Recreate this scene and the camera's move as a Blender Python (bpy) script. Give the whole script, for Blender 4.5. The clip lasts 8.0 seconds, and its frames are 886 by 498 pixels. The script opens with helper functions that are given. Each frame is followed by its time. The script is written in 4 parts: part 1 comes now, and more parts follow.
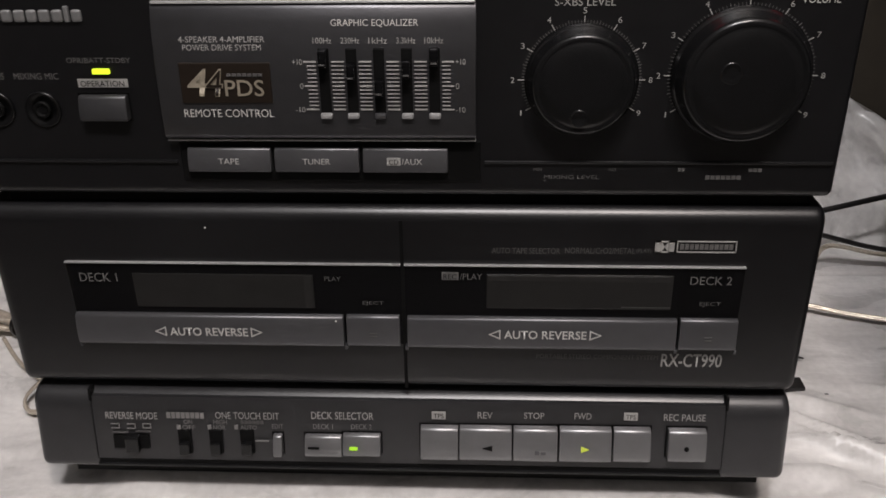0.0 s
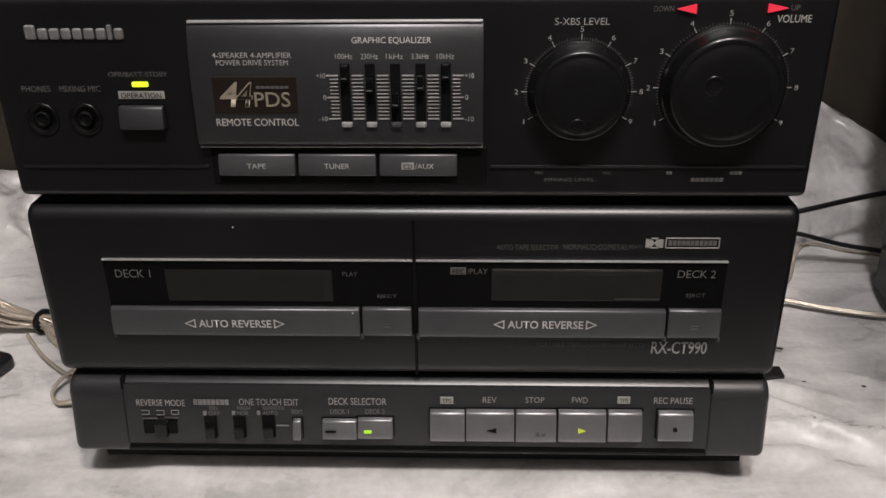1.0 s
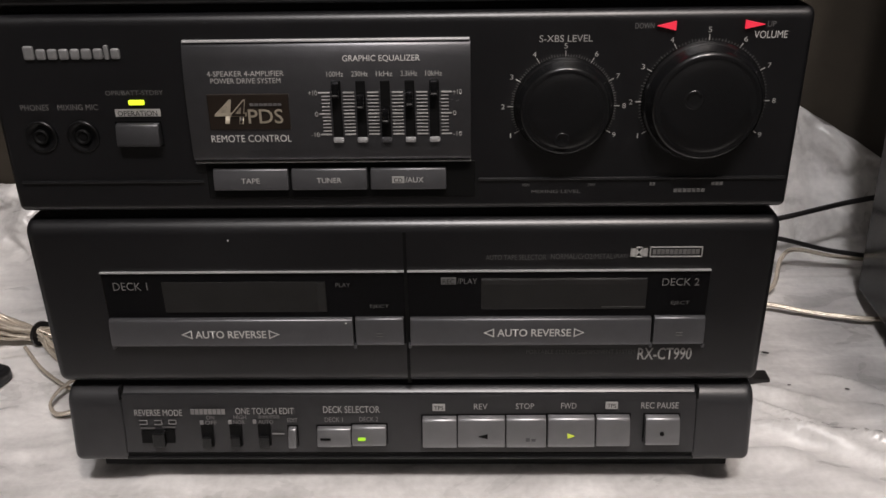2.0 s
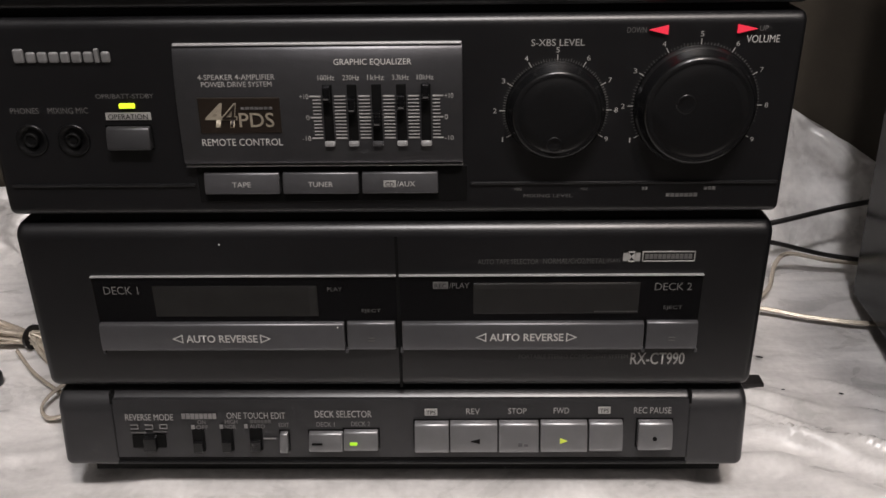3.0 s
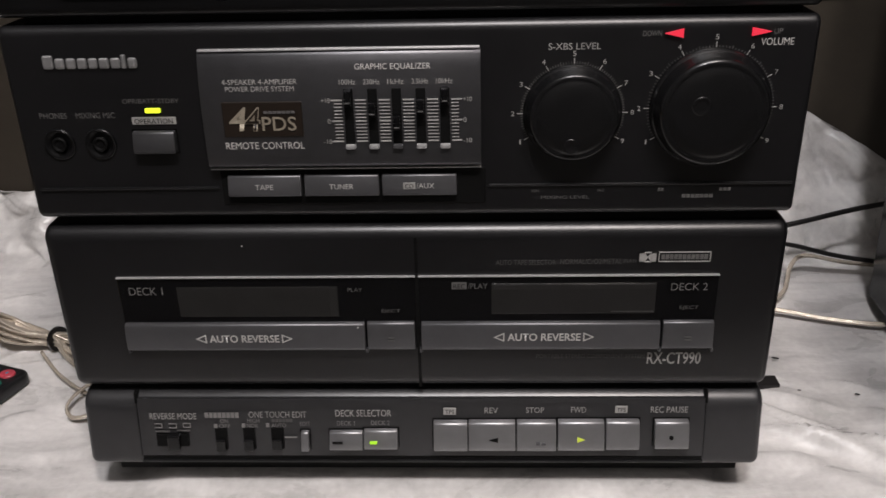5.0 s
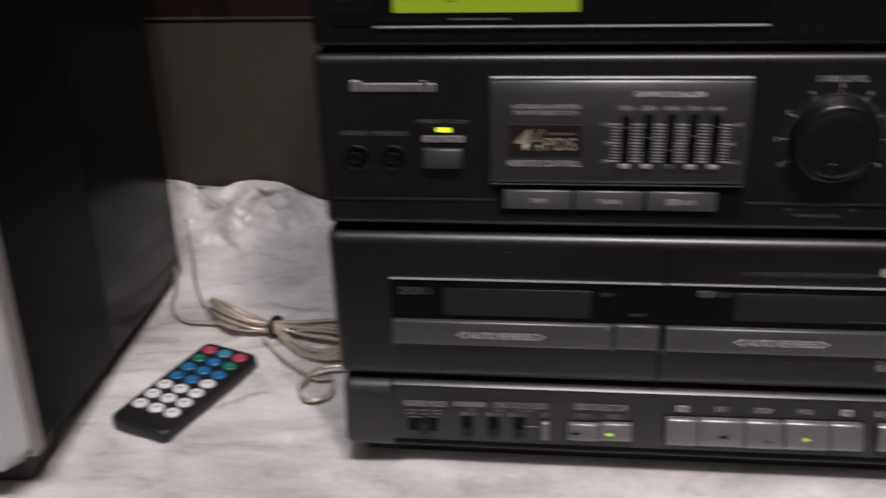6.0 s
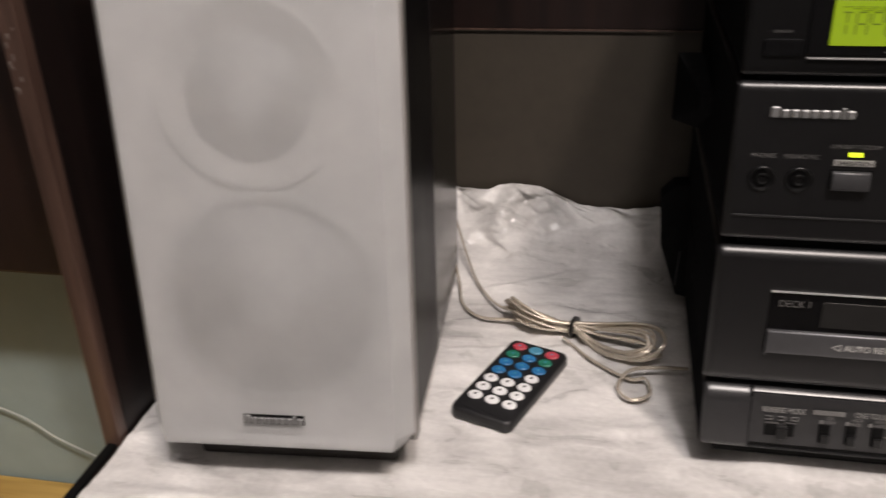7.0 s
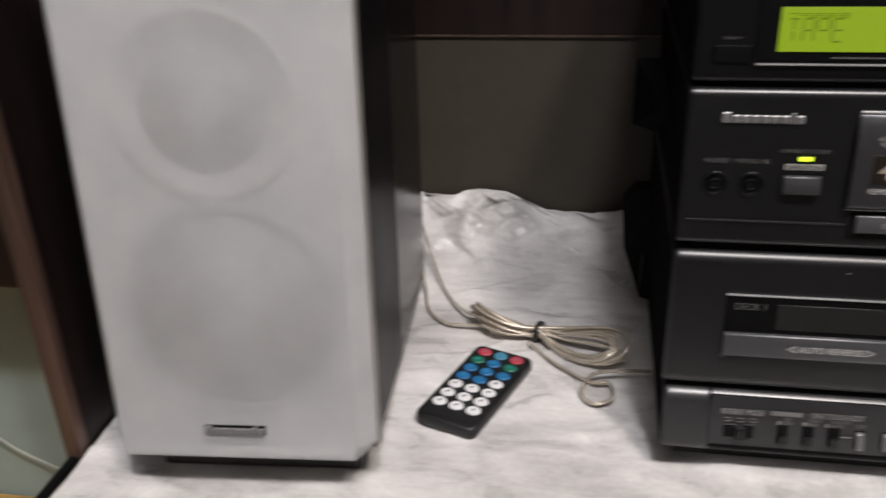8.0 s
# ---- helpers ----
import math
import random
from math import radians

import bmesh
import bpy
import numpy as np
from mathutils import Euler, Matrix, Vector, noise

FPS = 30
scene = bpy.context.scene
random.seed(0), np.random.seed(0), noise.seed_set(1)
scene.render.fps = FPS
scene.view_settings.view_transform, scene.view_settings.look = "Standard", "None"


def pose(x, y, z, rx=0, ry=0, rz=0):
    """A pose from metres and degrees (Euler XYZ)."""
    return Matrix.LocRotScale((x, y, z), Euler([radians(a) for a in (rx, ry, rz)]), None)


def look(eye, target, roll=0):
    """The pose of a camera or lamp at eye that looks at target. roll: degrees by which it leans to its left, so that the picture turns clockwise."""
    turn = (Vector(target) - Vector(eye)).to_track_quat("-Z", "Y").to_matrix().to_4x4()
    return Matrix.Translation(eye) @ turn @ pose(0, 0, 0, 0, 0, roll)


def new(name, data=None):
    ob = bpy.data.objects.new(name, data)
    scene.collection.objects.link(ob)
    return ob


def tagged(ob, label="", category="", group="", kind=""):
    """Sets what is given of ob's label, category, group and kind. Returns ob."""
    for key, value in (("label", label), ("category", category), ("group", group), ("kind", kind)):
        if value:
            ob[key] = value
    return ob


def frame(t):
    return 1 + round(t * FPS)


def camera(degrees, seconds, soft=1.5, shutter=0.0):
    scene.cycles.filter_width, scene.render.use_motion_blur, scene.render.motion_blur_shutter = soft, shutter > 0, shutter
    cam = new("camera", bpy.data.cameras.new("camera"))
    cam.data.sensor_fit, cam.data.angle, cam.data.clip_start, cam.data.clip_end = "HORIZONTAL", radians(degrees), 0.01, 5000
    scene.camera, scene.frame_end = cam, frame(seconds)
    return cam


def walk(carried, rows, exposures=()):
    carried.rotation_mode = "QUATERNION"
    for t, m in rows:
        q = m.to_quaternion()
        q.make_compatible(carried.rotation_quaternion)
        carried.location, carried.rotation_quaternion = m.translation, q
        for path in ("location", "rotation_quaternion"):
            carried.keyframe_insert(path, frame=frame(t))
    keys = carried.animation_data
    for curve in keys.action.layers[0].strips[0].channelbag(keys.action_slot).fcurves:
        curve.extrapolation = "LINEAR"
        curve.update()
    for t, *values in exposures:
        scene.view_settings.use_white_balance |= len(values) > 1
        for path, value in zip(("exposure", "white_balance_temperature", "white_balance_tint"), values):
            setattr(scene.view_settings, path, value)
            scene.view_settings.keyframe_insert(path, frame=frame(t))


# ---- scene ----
cam = camera(53.2, 8.0, soft=1.5, shutter=0.65)
PATH = [
    (0, (0.031, -0.302, 0.275), (-0.059, 1.489, -0.61), -0.8),
    (0.5, (0.026, -0.319, 0.283), (-0.044, 1.476, -0.595), -0.3),
    (0.8, (0.021, -0.327, 0.296), (-0.016, 1.451, -0.620), -0.4),
    (1, (0.023, -0.331, 0.286), (-0.036, 1.465, -0.591), -0.6),
    (1.5, (0.024, -0.339, 0.292), (-0.022, 1.462, -0.576), -1.0),
    (3, (0.027, -0.337, 0.292), (-0.012, 1.468, -0.568), -0.8),
    (3.5, (0.028, -0.339, 0.293), (-0.014, 1.464, -0.571), -1.1),
    (4, (0.027, -0.34, 0.293), (-0.009, 1.466, -0.566), -1.2),
    (5.3, (0.023, -0.347, 0.293), (-0.066, 1.462, -0.555), -1.6),
    (5.5, (0.002, -0.352, 0.303), (-0.101, 1.449, -0.559), -1.8),
    (5.7, (-0.025, -0.361, 0.314), (-0.153, 1.422, -0.583), -1.8),
    (6, (-0.063, -0.378, 0.319), (-0.266, 1.411, -0.551), -1.7),
    (6.2, (-0.096, -0.384, 0.327), (-0.313, 1.400, -0.550), -1.5),
    (6.5, (-0.14, -0.4, 0.338), (-0.451, 1.372, -0.537), -1.7),
    (7, (-0.215, -0.425, 0.345), (-0.588, 1.332, -0.535), -2.0),
    (7.5, (-0.232, -0.432, 0.348), (-0.599, 1.332, -0.52), -1.3),
    (7.7, (-0.230, -0.435, 0.341), (-0.590, 1.340, -0.507), -1.7),
    (8, (-0.204, -0.423, 0.347), (-0.532, 1.345, -0.527), -2.1),
]
walk(cam, [(t, look(eye, target, roll)) for t, eye, target, roll in PATH],
     exposures=[(0.0, -0.24, 6620, 10), (1.5, -0.16, 6680, 10), (4.2, -0.13, 6680, 10), (5.5, -0.18, 6500, 10), (6.0, -0.20, 6500, 14), (6.5, -0.08, 6700, 9), (7.0, 0.13, 7000, 12), (7.5, 0.14, 6550, 11), (8.0, 0.14, 6550, 9)])


# ---- world and light ----
world = bpy.data.worlds.new("room_world")
scene.world = world
world.use_nodes = True
world.node_tree.nodes["Background"].inputs[0].default_value = (1.0, 0.93, 0.85, 1)
world.node_tree.nodes["Background"].inputs[1].default_value = 0.014

# two bulbs close under the pale ceiling, a warm one and a cooler one, in front of the niche
LAMPS = [((0.33, -0.80, 1.56), 50.0, (1.0, 0.905, 0.870)), ((0.00, -0.80, 1.56), 47.0, (0.985, 0.965, 1.0))]
for at, watts, tint in LAMPS:
    lamp_data = bpy.data.lights.new("ceiling_lamp_light", "POINT")
    lamp_data.shadow_soft_size = 0.075
    lamp_data.energy, lamp_data.color = watts, tint
    lamp_light = new("ceiling_lamp_light", lamp_data)
    lamp_light.matrix_world = pose(*at)


# ---- materials ----
def material(name, color, rough=0.5, metal=0.0, vary=0.12, scale=60.0, bump=0.0, bump_scale=400.0, spec=0.5, coat=0.0):
    """A plain surface with two scales of colour and gloss variation and a fine relief."""
    m = bpy.data.materials.new(name)
    m.use_nodes = True
    nt = m.node_tree
    b = nt.nodes["Principled BSDF"]
    tc = nt.nodes.new("ShaderNodeTexCoord")
    n1, n2 = nt.nodes.new("ShaderNodeTexNoise"), nt.nodes.new("ShaderNodeTexNoise")
    n1.inputs["Scale"].default_value, n1.inputs["Detail"].default_value = scale * 0.18, 4
    n2.inputs["Scale"].default_value, n2.inputs["Detail"].default_value = scale * 3.0, 3
    mix = nt.nodes.new("ShaderNodeMath")
    mix.operation = "ADD"
    ramp = nt.nodes.new("ShaderNodeMapRange")
    ramp.inputs["From Min"].default_value, ramp.inputs["From Max"].default_value = 0.6, 1.4
    ramp.inputs["To Min"].default_value, ramp.inputs["To Max"].default_value = 1 - vary, 1 + vary
    mul = nt.nodes.new("ShaderNodeVectorMath")
    mul.operation = "SCALE"
    mul.inputs[0].default_value = color
    for n in (n1, n2):
        nt.links.new(tc.outputs["Object"], n.inputs["Vector"])
    nt.links.new(n1.outputs["Fac"], mix.inputs[0])
    nt.links.new(n2.outputs["Fac"], mix.inputs[1])
    nt.links.new(mix.outputs[0], ramp.inputs["Value"])
    nt.links.new(ramp.outputs["Result"], mul.inputs["Scale"])
    nt.links.new(mul.outputs[0], b.inputs["Base Color"])
    rr = nt.nodes.new("ShaderNodeMapRange")
    rr.inputs["From Min"].default_value, rr.inputs["From Max"].default_value = 0.3, 0.7
    rr.inputs["To Min"].default_value, rr.inputs["To Max"].default_value = max(0.02, rough * 0.85), min(1.0, rough * 1.15)
    nt.links.new(n1.outputs["Fac"], rr.inputs["Value"])
    nt.links.new(rr.outputs["Result"], b.inputs["Roughness"])
    b.inputs["Metallic"].default_value = metal
    b.inputs["Specular IOR Level"].default_value = spec
    b.inputs["Coat Weight"].default_value = coat
    if bump:
        n3 = nt.nodes.new("ShaderNodeTexNoise")
        n3.inputs["Scale"].default_value, n3.inputs["Detail"].default_value = bump_scale, 2
        bp = nt.nodes.new("ShaderNodeBump")
        bp.inputs["Strength"].default_value, bp.inputs["Distance"].default_value = bump, 0.0006
        nt.links.new(tc.outputs["Object"], n3.inputs["Vector"])
        nt.links.new(n3.outputs["Fac"], bp.inputs["Height"])
        nt.links.new(bp.outputs["Normal"], b.inputs["Normal"])
    return m


def glowing(name, color, strength, base=(0.02, 0.02, 0.02)):
    m = bpy.data.materials.new(name)
    m.use_nodes = True
    b = m.node_tree.nodes["Principled BSDF"]
    b.inputs["Base Color"].default_value = (*base, 1)
    b.inputs["Roughness"].default_value = 0.3
    b.inputs["Emission Color"].default_value = (*color, 1)
    b.inputs["Emission Strength"].default_value = strength
    return m


def wood_material(name, dark, light, rough, along):
    m = bpy.data.materials.new(name)
    m.use_nodes = True
    nt = m.node_tree
    b = nt.nodes["Principled BSDF"]
    tc, mp = nt.nodes.new("ShaderNodeTexCoord"), nt.nodes.new("ShaderNodeMapping")
    mp.inputs["Scale"].default_value = along
    n1 = nt.nodes.new("ShaderNodeTexNoise")
    n1.inputs["Scale"].default_value, n1.inputs["Detail"].default_value = 14, 8
    cr = nt.nodes.new("ShaderNodeValToRGB")
    cr.color_ramp.elements[0].position, cr.color_ramp.elements[0].color = 0.35, (*dark, 1)
    cr.color_ramp.elements[1].position, cr.color_ramp.elements[1].color = 0.68, (*light, 1)
    bp = nt.nodes.new("ShaderNodeBump")
    bp.inputs["Strength"].default_value, bp.inputs["Distance"].default_value = 0.25, 0.0005
    nt.links.new(tc.outputs["Object"], mp.inputs["Vector"])
    nt.links.new(mp.outputs["Vector"], n1.inputs["Vector"])
    nt.links.new(n1.outputs["Fac"], cr.inputs["Fac"])
    nt.links.new(cr.outputs["Color"], b.inputs["Base Color"])
    nt.links.new(n1.outputs["Fac"], bp.inputs["Height"])
    nt.links.new(bp.outputs["Normal"], b.inputs["Normal"])
    b.inputs["Roughness"].default_value = rough
    return m


def sheet_material():
    """Milky packing foil: half glossy, with fine streaks along its length, creases and cloudy patches."""
    m = bpy.data.materials.new("milky_plastic_sheet")
    m.use_nodes = True
    nt = m.node_tree
    b = nt.nodes["Principled BSDF"]
    tc = nt.nodes.new("ShaderNodeTexCoord")

    def grain(scale, detail, stretch=(1, 1, 1), turn=0.0, distort=0.0, kind="FBM"):
        mp, n = nt.nodes.new("ShaderNodeMapping"), nt.nodes.new("ShaderNodeTexNoise")
        mp.inputs["Scale"].default_value, mp.inputs["Rotation"].default_value = stretch, (0, 0, turn)
        n.noise_type = kind
        n.inputs["Scale"].default_value, n.inputs["Detail"].default_value, n.inputs["Distortion"].default_value = scale, detail, distort
        nt.links.new(tc.outputs["Object"], mp.inputs["Vector"])
        nt.links.new(mp.outputs["Vector"], n.inputs["Vector"])
        return n.outputs["Fac"]

    def weighed(pairs):
        total = None
        for socket, weight in pairs:
            n = nt.nodes.new("ShaderNodeMath")
            n.operation = "MULTIPLY_ADD"
            nt.links.new(socket, n.inputs[0])
            n.inputs[1].default_value = weight
            if total is None:
                n.inputs[2].default_value = 0.0
            else:
                nt.links.new(total, n.inputs[2])
            total = n.outputs[0]
        return total

    clouds = grain(7.0, 3, (1, 1.4, 1.2), 0.15, 0.4)
    blots = grain(30.0, 4, (0.7, 1.3, 1.0), 0.2, 0.8)
    streaks = grain(1.0, 5, (9, 170, 120), 0.06)
    broad = grain(1.0, 4, (5, 48, 34), 0.10)
    fine = grain(260.0, 2)
    tone = weighed([(clouds, 0.48), (blots, 0.42), (streaks, 0.12), (broad, 0.05), (fine, 0.12)])
    cr = nt.nodes.new("ShaderNodeValToRGB")
    cr.color_ramp.elements[0].position, cr.color_ramp.elements[0].color = 0.44, (0.38, 0.37, 0.36, 1)
    cr.color_ramp.elements[1].position, cr.color_ramp.elements[1].color = 0.75, (0.83, 0.81, 0.79, 1)
    nt.links.new(tone, cr.inputs["Fac"])
    nt.links.new(cr.outputs["Color"], b.inputs["Base Color"])
    gloss = nt.nodes.new("ShaderNodeMapRange")
    gloss.inputs["From Min"].default_value, gloss.inputs["From Max"].default_value = 0.35, 0.65
    gloss.inputs["To Min"].default_value, gloss.inputs["To Max"].default_value = 0.24, 0.46
    nt.links.new(blots, gloss.inputs["Value"])
    nt.links.new(gloss.outputs["Result"], b.inputs["Roughness"])
    b.inputs["Specular IOR Level"].default_value = 0.5
    facets = nt.nodes.new("ShaderNodeTexVoronoi")
    fm = nt.nodes.new("ShaderNodeMapping")
    fm.inputs["Scale"].default_value, fm.inputs["Rotation"].default_value = (0.7, 1.5, 1.0), (0, 0, 0.3)
    facets.feature, facets.inputs["Scale"].default_value, facets.inputs["Randomness"].default_value = "SMOOTH_F1", 26.0, 1.0
    facets.inputs["Smoothness"].default_value = 0.35
    nt.links.new(tc.outputs["Object"], fm.inputs["Vector"])
    nt.links.new(fm.outputs["Vector"], facets.inputs["Vector"])
    last = None
    for height, strength, distance in ((clouds, 0.60, 0.0120), (broad, 0.10, 0.0020), (facets.outputs["Distance"], 0.12, 0.0060), (blots, 0.40, 0.0030), (streaks, 0.20, 0.0006), (fine, 0.25, 0.0006)):
        bp = nt.nodes.new("ShaderNodeBump")
        bp.inputs["Strength"].default_value, bp.inputs["Distance"].default_value = strength, distance
        nt.links.new(height, bp.inputs["Height"])
        if last is not None:
            nt.links.new(last, bp.inputs["Normal"])
        last = bp.outputs["Normal"]
    nt.links.new(last, b.inputs["Normal"])
    return m


def cloth_material():
    """Thin light-grey grille cloth that lets the drivers behind it show faintly."""
    m = bpy.data.materials.new("grille_cloth")
    m.use_nodes = True
    nt = m.node_tree
    b, out = nt.nodes["Principled BSDF"], nt.nodes["Material Output"]
    tc, n = nt.nodes.new("ShaderNodeTexCoord"), nt.nodes.new("ShaderNodeTexNoise")
    w = nt.nodes.new("ShaderNodeTexWave")
    w.inputs["Scale"].default_value = 420
    w.inputs["Distortion"].default_value = 0.4
    n.inputs["Scale"].default_value, n.inputs["Detail"].default_value = 30, 5
    cr = nt.nodes.new("ShaderNodeValToRGB")
    cr.color_ramp.elements[0].position, cr.color_ramp.elements[0].color = 0.3, (0.50, 0.505, 0.50, 1)
    cr.color_ramp.elements[1].position, cr.color_ramp.elements[1].color = 0.7, (0.575, 0.577, 0.57, 1)
    nt.links.new(tc.outputs["Object"], n.inputs["Vector"])
    nt.links.new(tc.outputs["Object"], w.inputs["Vector"])
    nt.links.new(n.outputs["Fac"], cr.inputs["Fac"])
    nt.links.new(cr.outputs["Color"], b.inputs["Base Color"])
    bp = nt.nodes.new("ShaderNodeBump")
    bp.inputs["Strength"].default_value, bp.inputs["Distance"].default_value = 0.05, 0.0003
    nt.links.new(w.outputs["Fac"], bp.inputs["Height"])
    nt.links.new(bp.outputs["Normal"], b.inputs["Normal"])
    b.inputs["Roughness"].default_value = 0.75
    tr, mx = nt.nodes.new("ShaderNodeBsdfTransparent"), nt.nodes.new("ShaderNodeMixShader")
    mx.inputs[0].default_value = 0.60
    nt.links.new(tr.outputs[0], mx.inputs[1])
    nt.links.new(b.outputs[0], mx.inputs[2])
    nt.links.new(mx.outputs[0], out.inputs["Surface"])
    return m


BLACK = material("black_plastic", (0.0060, 0.0060, 0.0067), 0.34, vary=0.22, bump=0.06, bump_scale=1500, spec=0.55)
BASE_BLACK = material("charcoal_plastic", (0.0230, 0.0230, 0.0243), 0.32, vary=0.18, bump=0.06, bump_scale=1500, spec=0.6)
SIDE = material("black_plastic_side", (0.0135, 0.0135, 0.0142), 0.75, vary=0.25, bump=0.06, bump_scale=900, spec=0.0)
DEEP = material("deep_black_plastic", (0.003, 0.003, 0.003), 0.6, vary=0.2, spec=0.15)
KNOB = material("knob_black_plastic", (0.0062, 0.0062, 0.0066), 0.20, vary=0.2, spec=0.45)
GLOSS = material("smoked_glossy_plastic", (0.004, 0.004, 0.0045), 0.14, vary=0.2, spec=0.3)
SMOKE = material("smoked_window", (0.017, 0.0167, 0.0163), 0.22, vary=0.18, scale=30, spec=0.45)
FAINT_SMOKE = material("paler_smoked_plastic", (0.0195, 0.0191, 0.0187), 0.25, vary=0.25, scale=40, spec=0.45)
SMOKE_LINE = material("smoked_grey_line", (0.040, 0.039, 0.038), 0.4, vary=0.2)
CHARCOAL = material("charcoal_metal_panel", (0.100, 0.100, 0.106), 0.38, 0.85, vary=0.08, bump=0.08, bump_scale=2500)
DARK_KEY = material("black_key", (0.060, 0.060, 0.063), 0.42, 0.55, vary=0.08)
BUTTON = material("dark_grey_button", (0.118, 0.118, 0.124), 0.38, 0.65, vary=0.08)
LIGHT_BUTTON = material("grey_button", (0.235, 0.235, 0.240), 0.36, 0.65, vary=0.08)
BRIGHT_PRINT = material("pale_print", (0.52, 0.51, 0.49), 0.6, vary=0.12)
PRINT = material("grey_print", (0.33, 0.325, 0.31), 0.6, vary=0.25)
MID_PRINT = material("soft_grey_print", (0.190, 0.186, 0.180), 0.6, vary=0.3)
DIM_PRINT = material("dim_grey_print", (0.112, 0.109, 0.106), 0.6, vary=0.3)
FAINT_PRINT = material("faint_grey_print", (0.082, 0.080, 0.078), 0.6, vary=0.3)
SILVER = material("silver_plastic", (0.28, 0.28, 0.28), 0.38, 0.5, vary=0.15)
# pale colour that paints the highlights along black edges
EDGE_GLINT = material("painted_edge_glint", (0.50, 0.50, 0.50), 0.30, 0.5, vary=0.15)
BROWN_PLATE = material("bronze_plate", (0.013, 0.0085, 0.0055), 0.35, vary=0.3)
GOLD_PRINT = material("pale_gold_print", (0.30, 0.265, 0.205), 0.5, 0.3, vary=0.25)
LCD = glowing("lit_display", (0.29, 0.43, 0.003), 0.74)
LCD_INK = glowing("dark_display_segment", (0.20, 0.30, 0.003), 0.34)
LED_YELLOW = glowing("yellow_green_led", (0.75, 0.95, 0.03), 1.6)
LED_GREEN = glowing("green_led", (0.42, 0.80, 0.02), 1.1)
LED_PLAY = glowing("yellow_play_led", (0.62, 0.70, 0.06), 0.9)
LED_RED = glowing("red_led", (1.0, 0.03, 0.07), 0.95)
CLOTH = cloth_material()
BAFFLE = material("pale_grey_baffle", (0.54, 0.54, 0.54), 0.6, vary=0.06)
CONE = material("grey_speaker_cone", (0.36, 0.37, 0.375), 0.5, vary=0.1)
CONE_RING = material("pale_speaker_surround", (0.47, 0.47, 0.465), 0.45, vary=0.1)
FRAME_SILVER = material("silver_grey_frame", (0.27, 0.255, 0.24), 0.42, 0.15, vary=0.06)
MIRROR_VINYL = material("glossy_black_vinyl", (0.006, 0.006, 0.006), 0.18, vary=0.25, spec=0.10)
TUNER_BLACK = material("glossy_black_plastic", (0.0040, 0.0040, 0.0044), 0.30, vary=0.2, spec=0.35)
FOOT = material("dark_grey_foot", (0.022, 0.019, 0.017), 0.6, vary=0.2)
VINYL = material("satin_black_vinyl", (0.0060, 0.0060, 0.0064), 0.36, vary=0.35, spec=0.05, bump=0.15, bump_scale=700)
SHEET = sheet_material()
DARK_WOOD = wood_material("dark_red_brown_wood", (0.006, 0.0026, 0.0022), (0.017, 0.0070, 0.0055), 0.42, (6, 6, 0.6))
BLACK_WOOD = wood_material("almost_black_wood", (0.0035, 0.0016, 0.0014), (0.010, 0.0042, 0.0032), 0.5, (6, 6, 0.6))
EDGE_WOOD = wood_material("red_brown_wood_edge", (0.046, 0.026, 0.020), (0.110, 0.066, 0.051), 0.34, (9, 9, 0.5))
WORN = material("bare_worn_wood", (0.115, 0.092, 0.080), 0.4, vary=0.3, scale=300)
HARDBOARD = material("brown_hardboard", (0.044, 0.036, 0.026), 0.6, vary=0.14, scale=25, bump=0.2, bump_scale=300)
PALE_WALL = material("pale_green_paint", (0.30, 0.375, 0.355), 0.55, vary=0.10, scale=14)
YELLOW_WOOD = wood_material("yellow_varnished_wood", (0.32, 0.19, 0.05), (0.48, 0.31, 0.09), 0.4, (0.7, 8, 8))
ROOM_PAINT = material("room_wall_paint", (0.17, 0.167, 0.160), 0.8, vary=0.06, scale=8)
CEILING_PAINT = material("pale_ceiling_paint", (0.50, 0.495, 0.49), 0.85, vary=0.05, scale=8)
FLOOR_MAT = material("floor_tile", (0.10, 0.09, 0.08), 0.5, vary=0.12, scale=6)
WIRE = material("clear_gold_wire", (0.58, 0.51, 0.42), 0.22, 0.35, vary=0.25, scale=200)
BLACK_WIRE = material("black_rubber_cord", (0.010, 0.009, 0.009), 0.35, vary=0.2)
WHITE_WIRE = material("white_cord", (0.42, 0.44, 0.40), 0.5)
RUBBER = material("remote_black_rubber", (0.012, 0.012, 0.013), 0.42, vary=0.2)
KEY_RED = material("red_key", (0.50, 0.06, 0.085), 0.4, vary=0.1)
KEY_GREEN = material("green_key", (0.015, 0.17, 0.11), 0.4, vary=0.1)
KEY_BLUE = material("blue_key", (0.018, 0.155, 0.36), 0.4, vary=0.1)
KEY_CYAN = material("teal_blue_key", (0.07, 0.26, 0.38), 0.4, vary=0.1)
KEY_WHITE = material("white_key", (0.78, 0.78, 0.78), 0.4, vary=0.05)


# ---- building helpers ----
def part(name, bm, mat, parent=None, label="", smooth=False):
    me = bpy.data.meshes.new(name)
    bmesh.ops.recalc_face_normals(bm, faces=bm.faces)
    for f in bm.faces:
        f.smooth = smooth
    bm.to_mesh(me)
    bm.free()
    me.materials.append(mat)
    ob = new(name, me)
    ob.parent = parent
    if label:
        tagged(ob, label)
    return ob


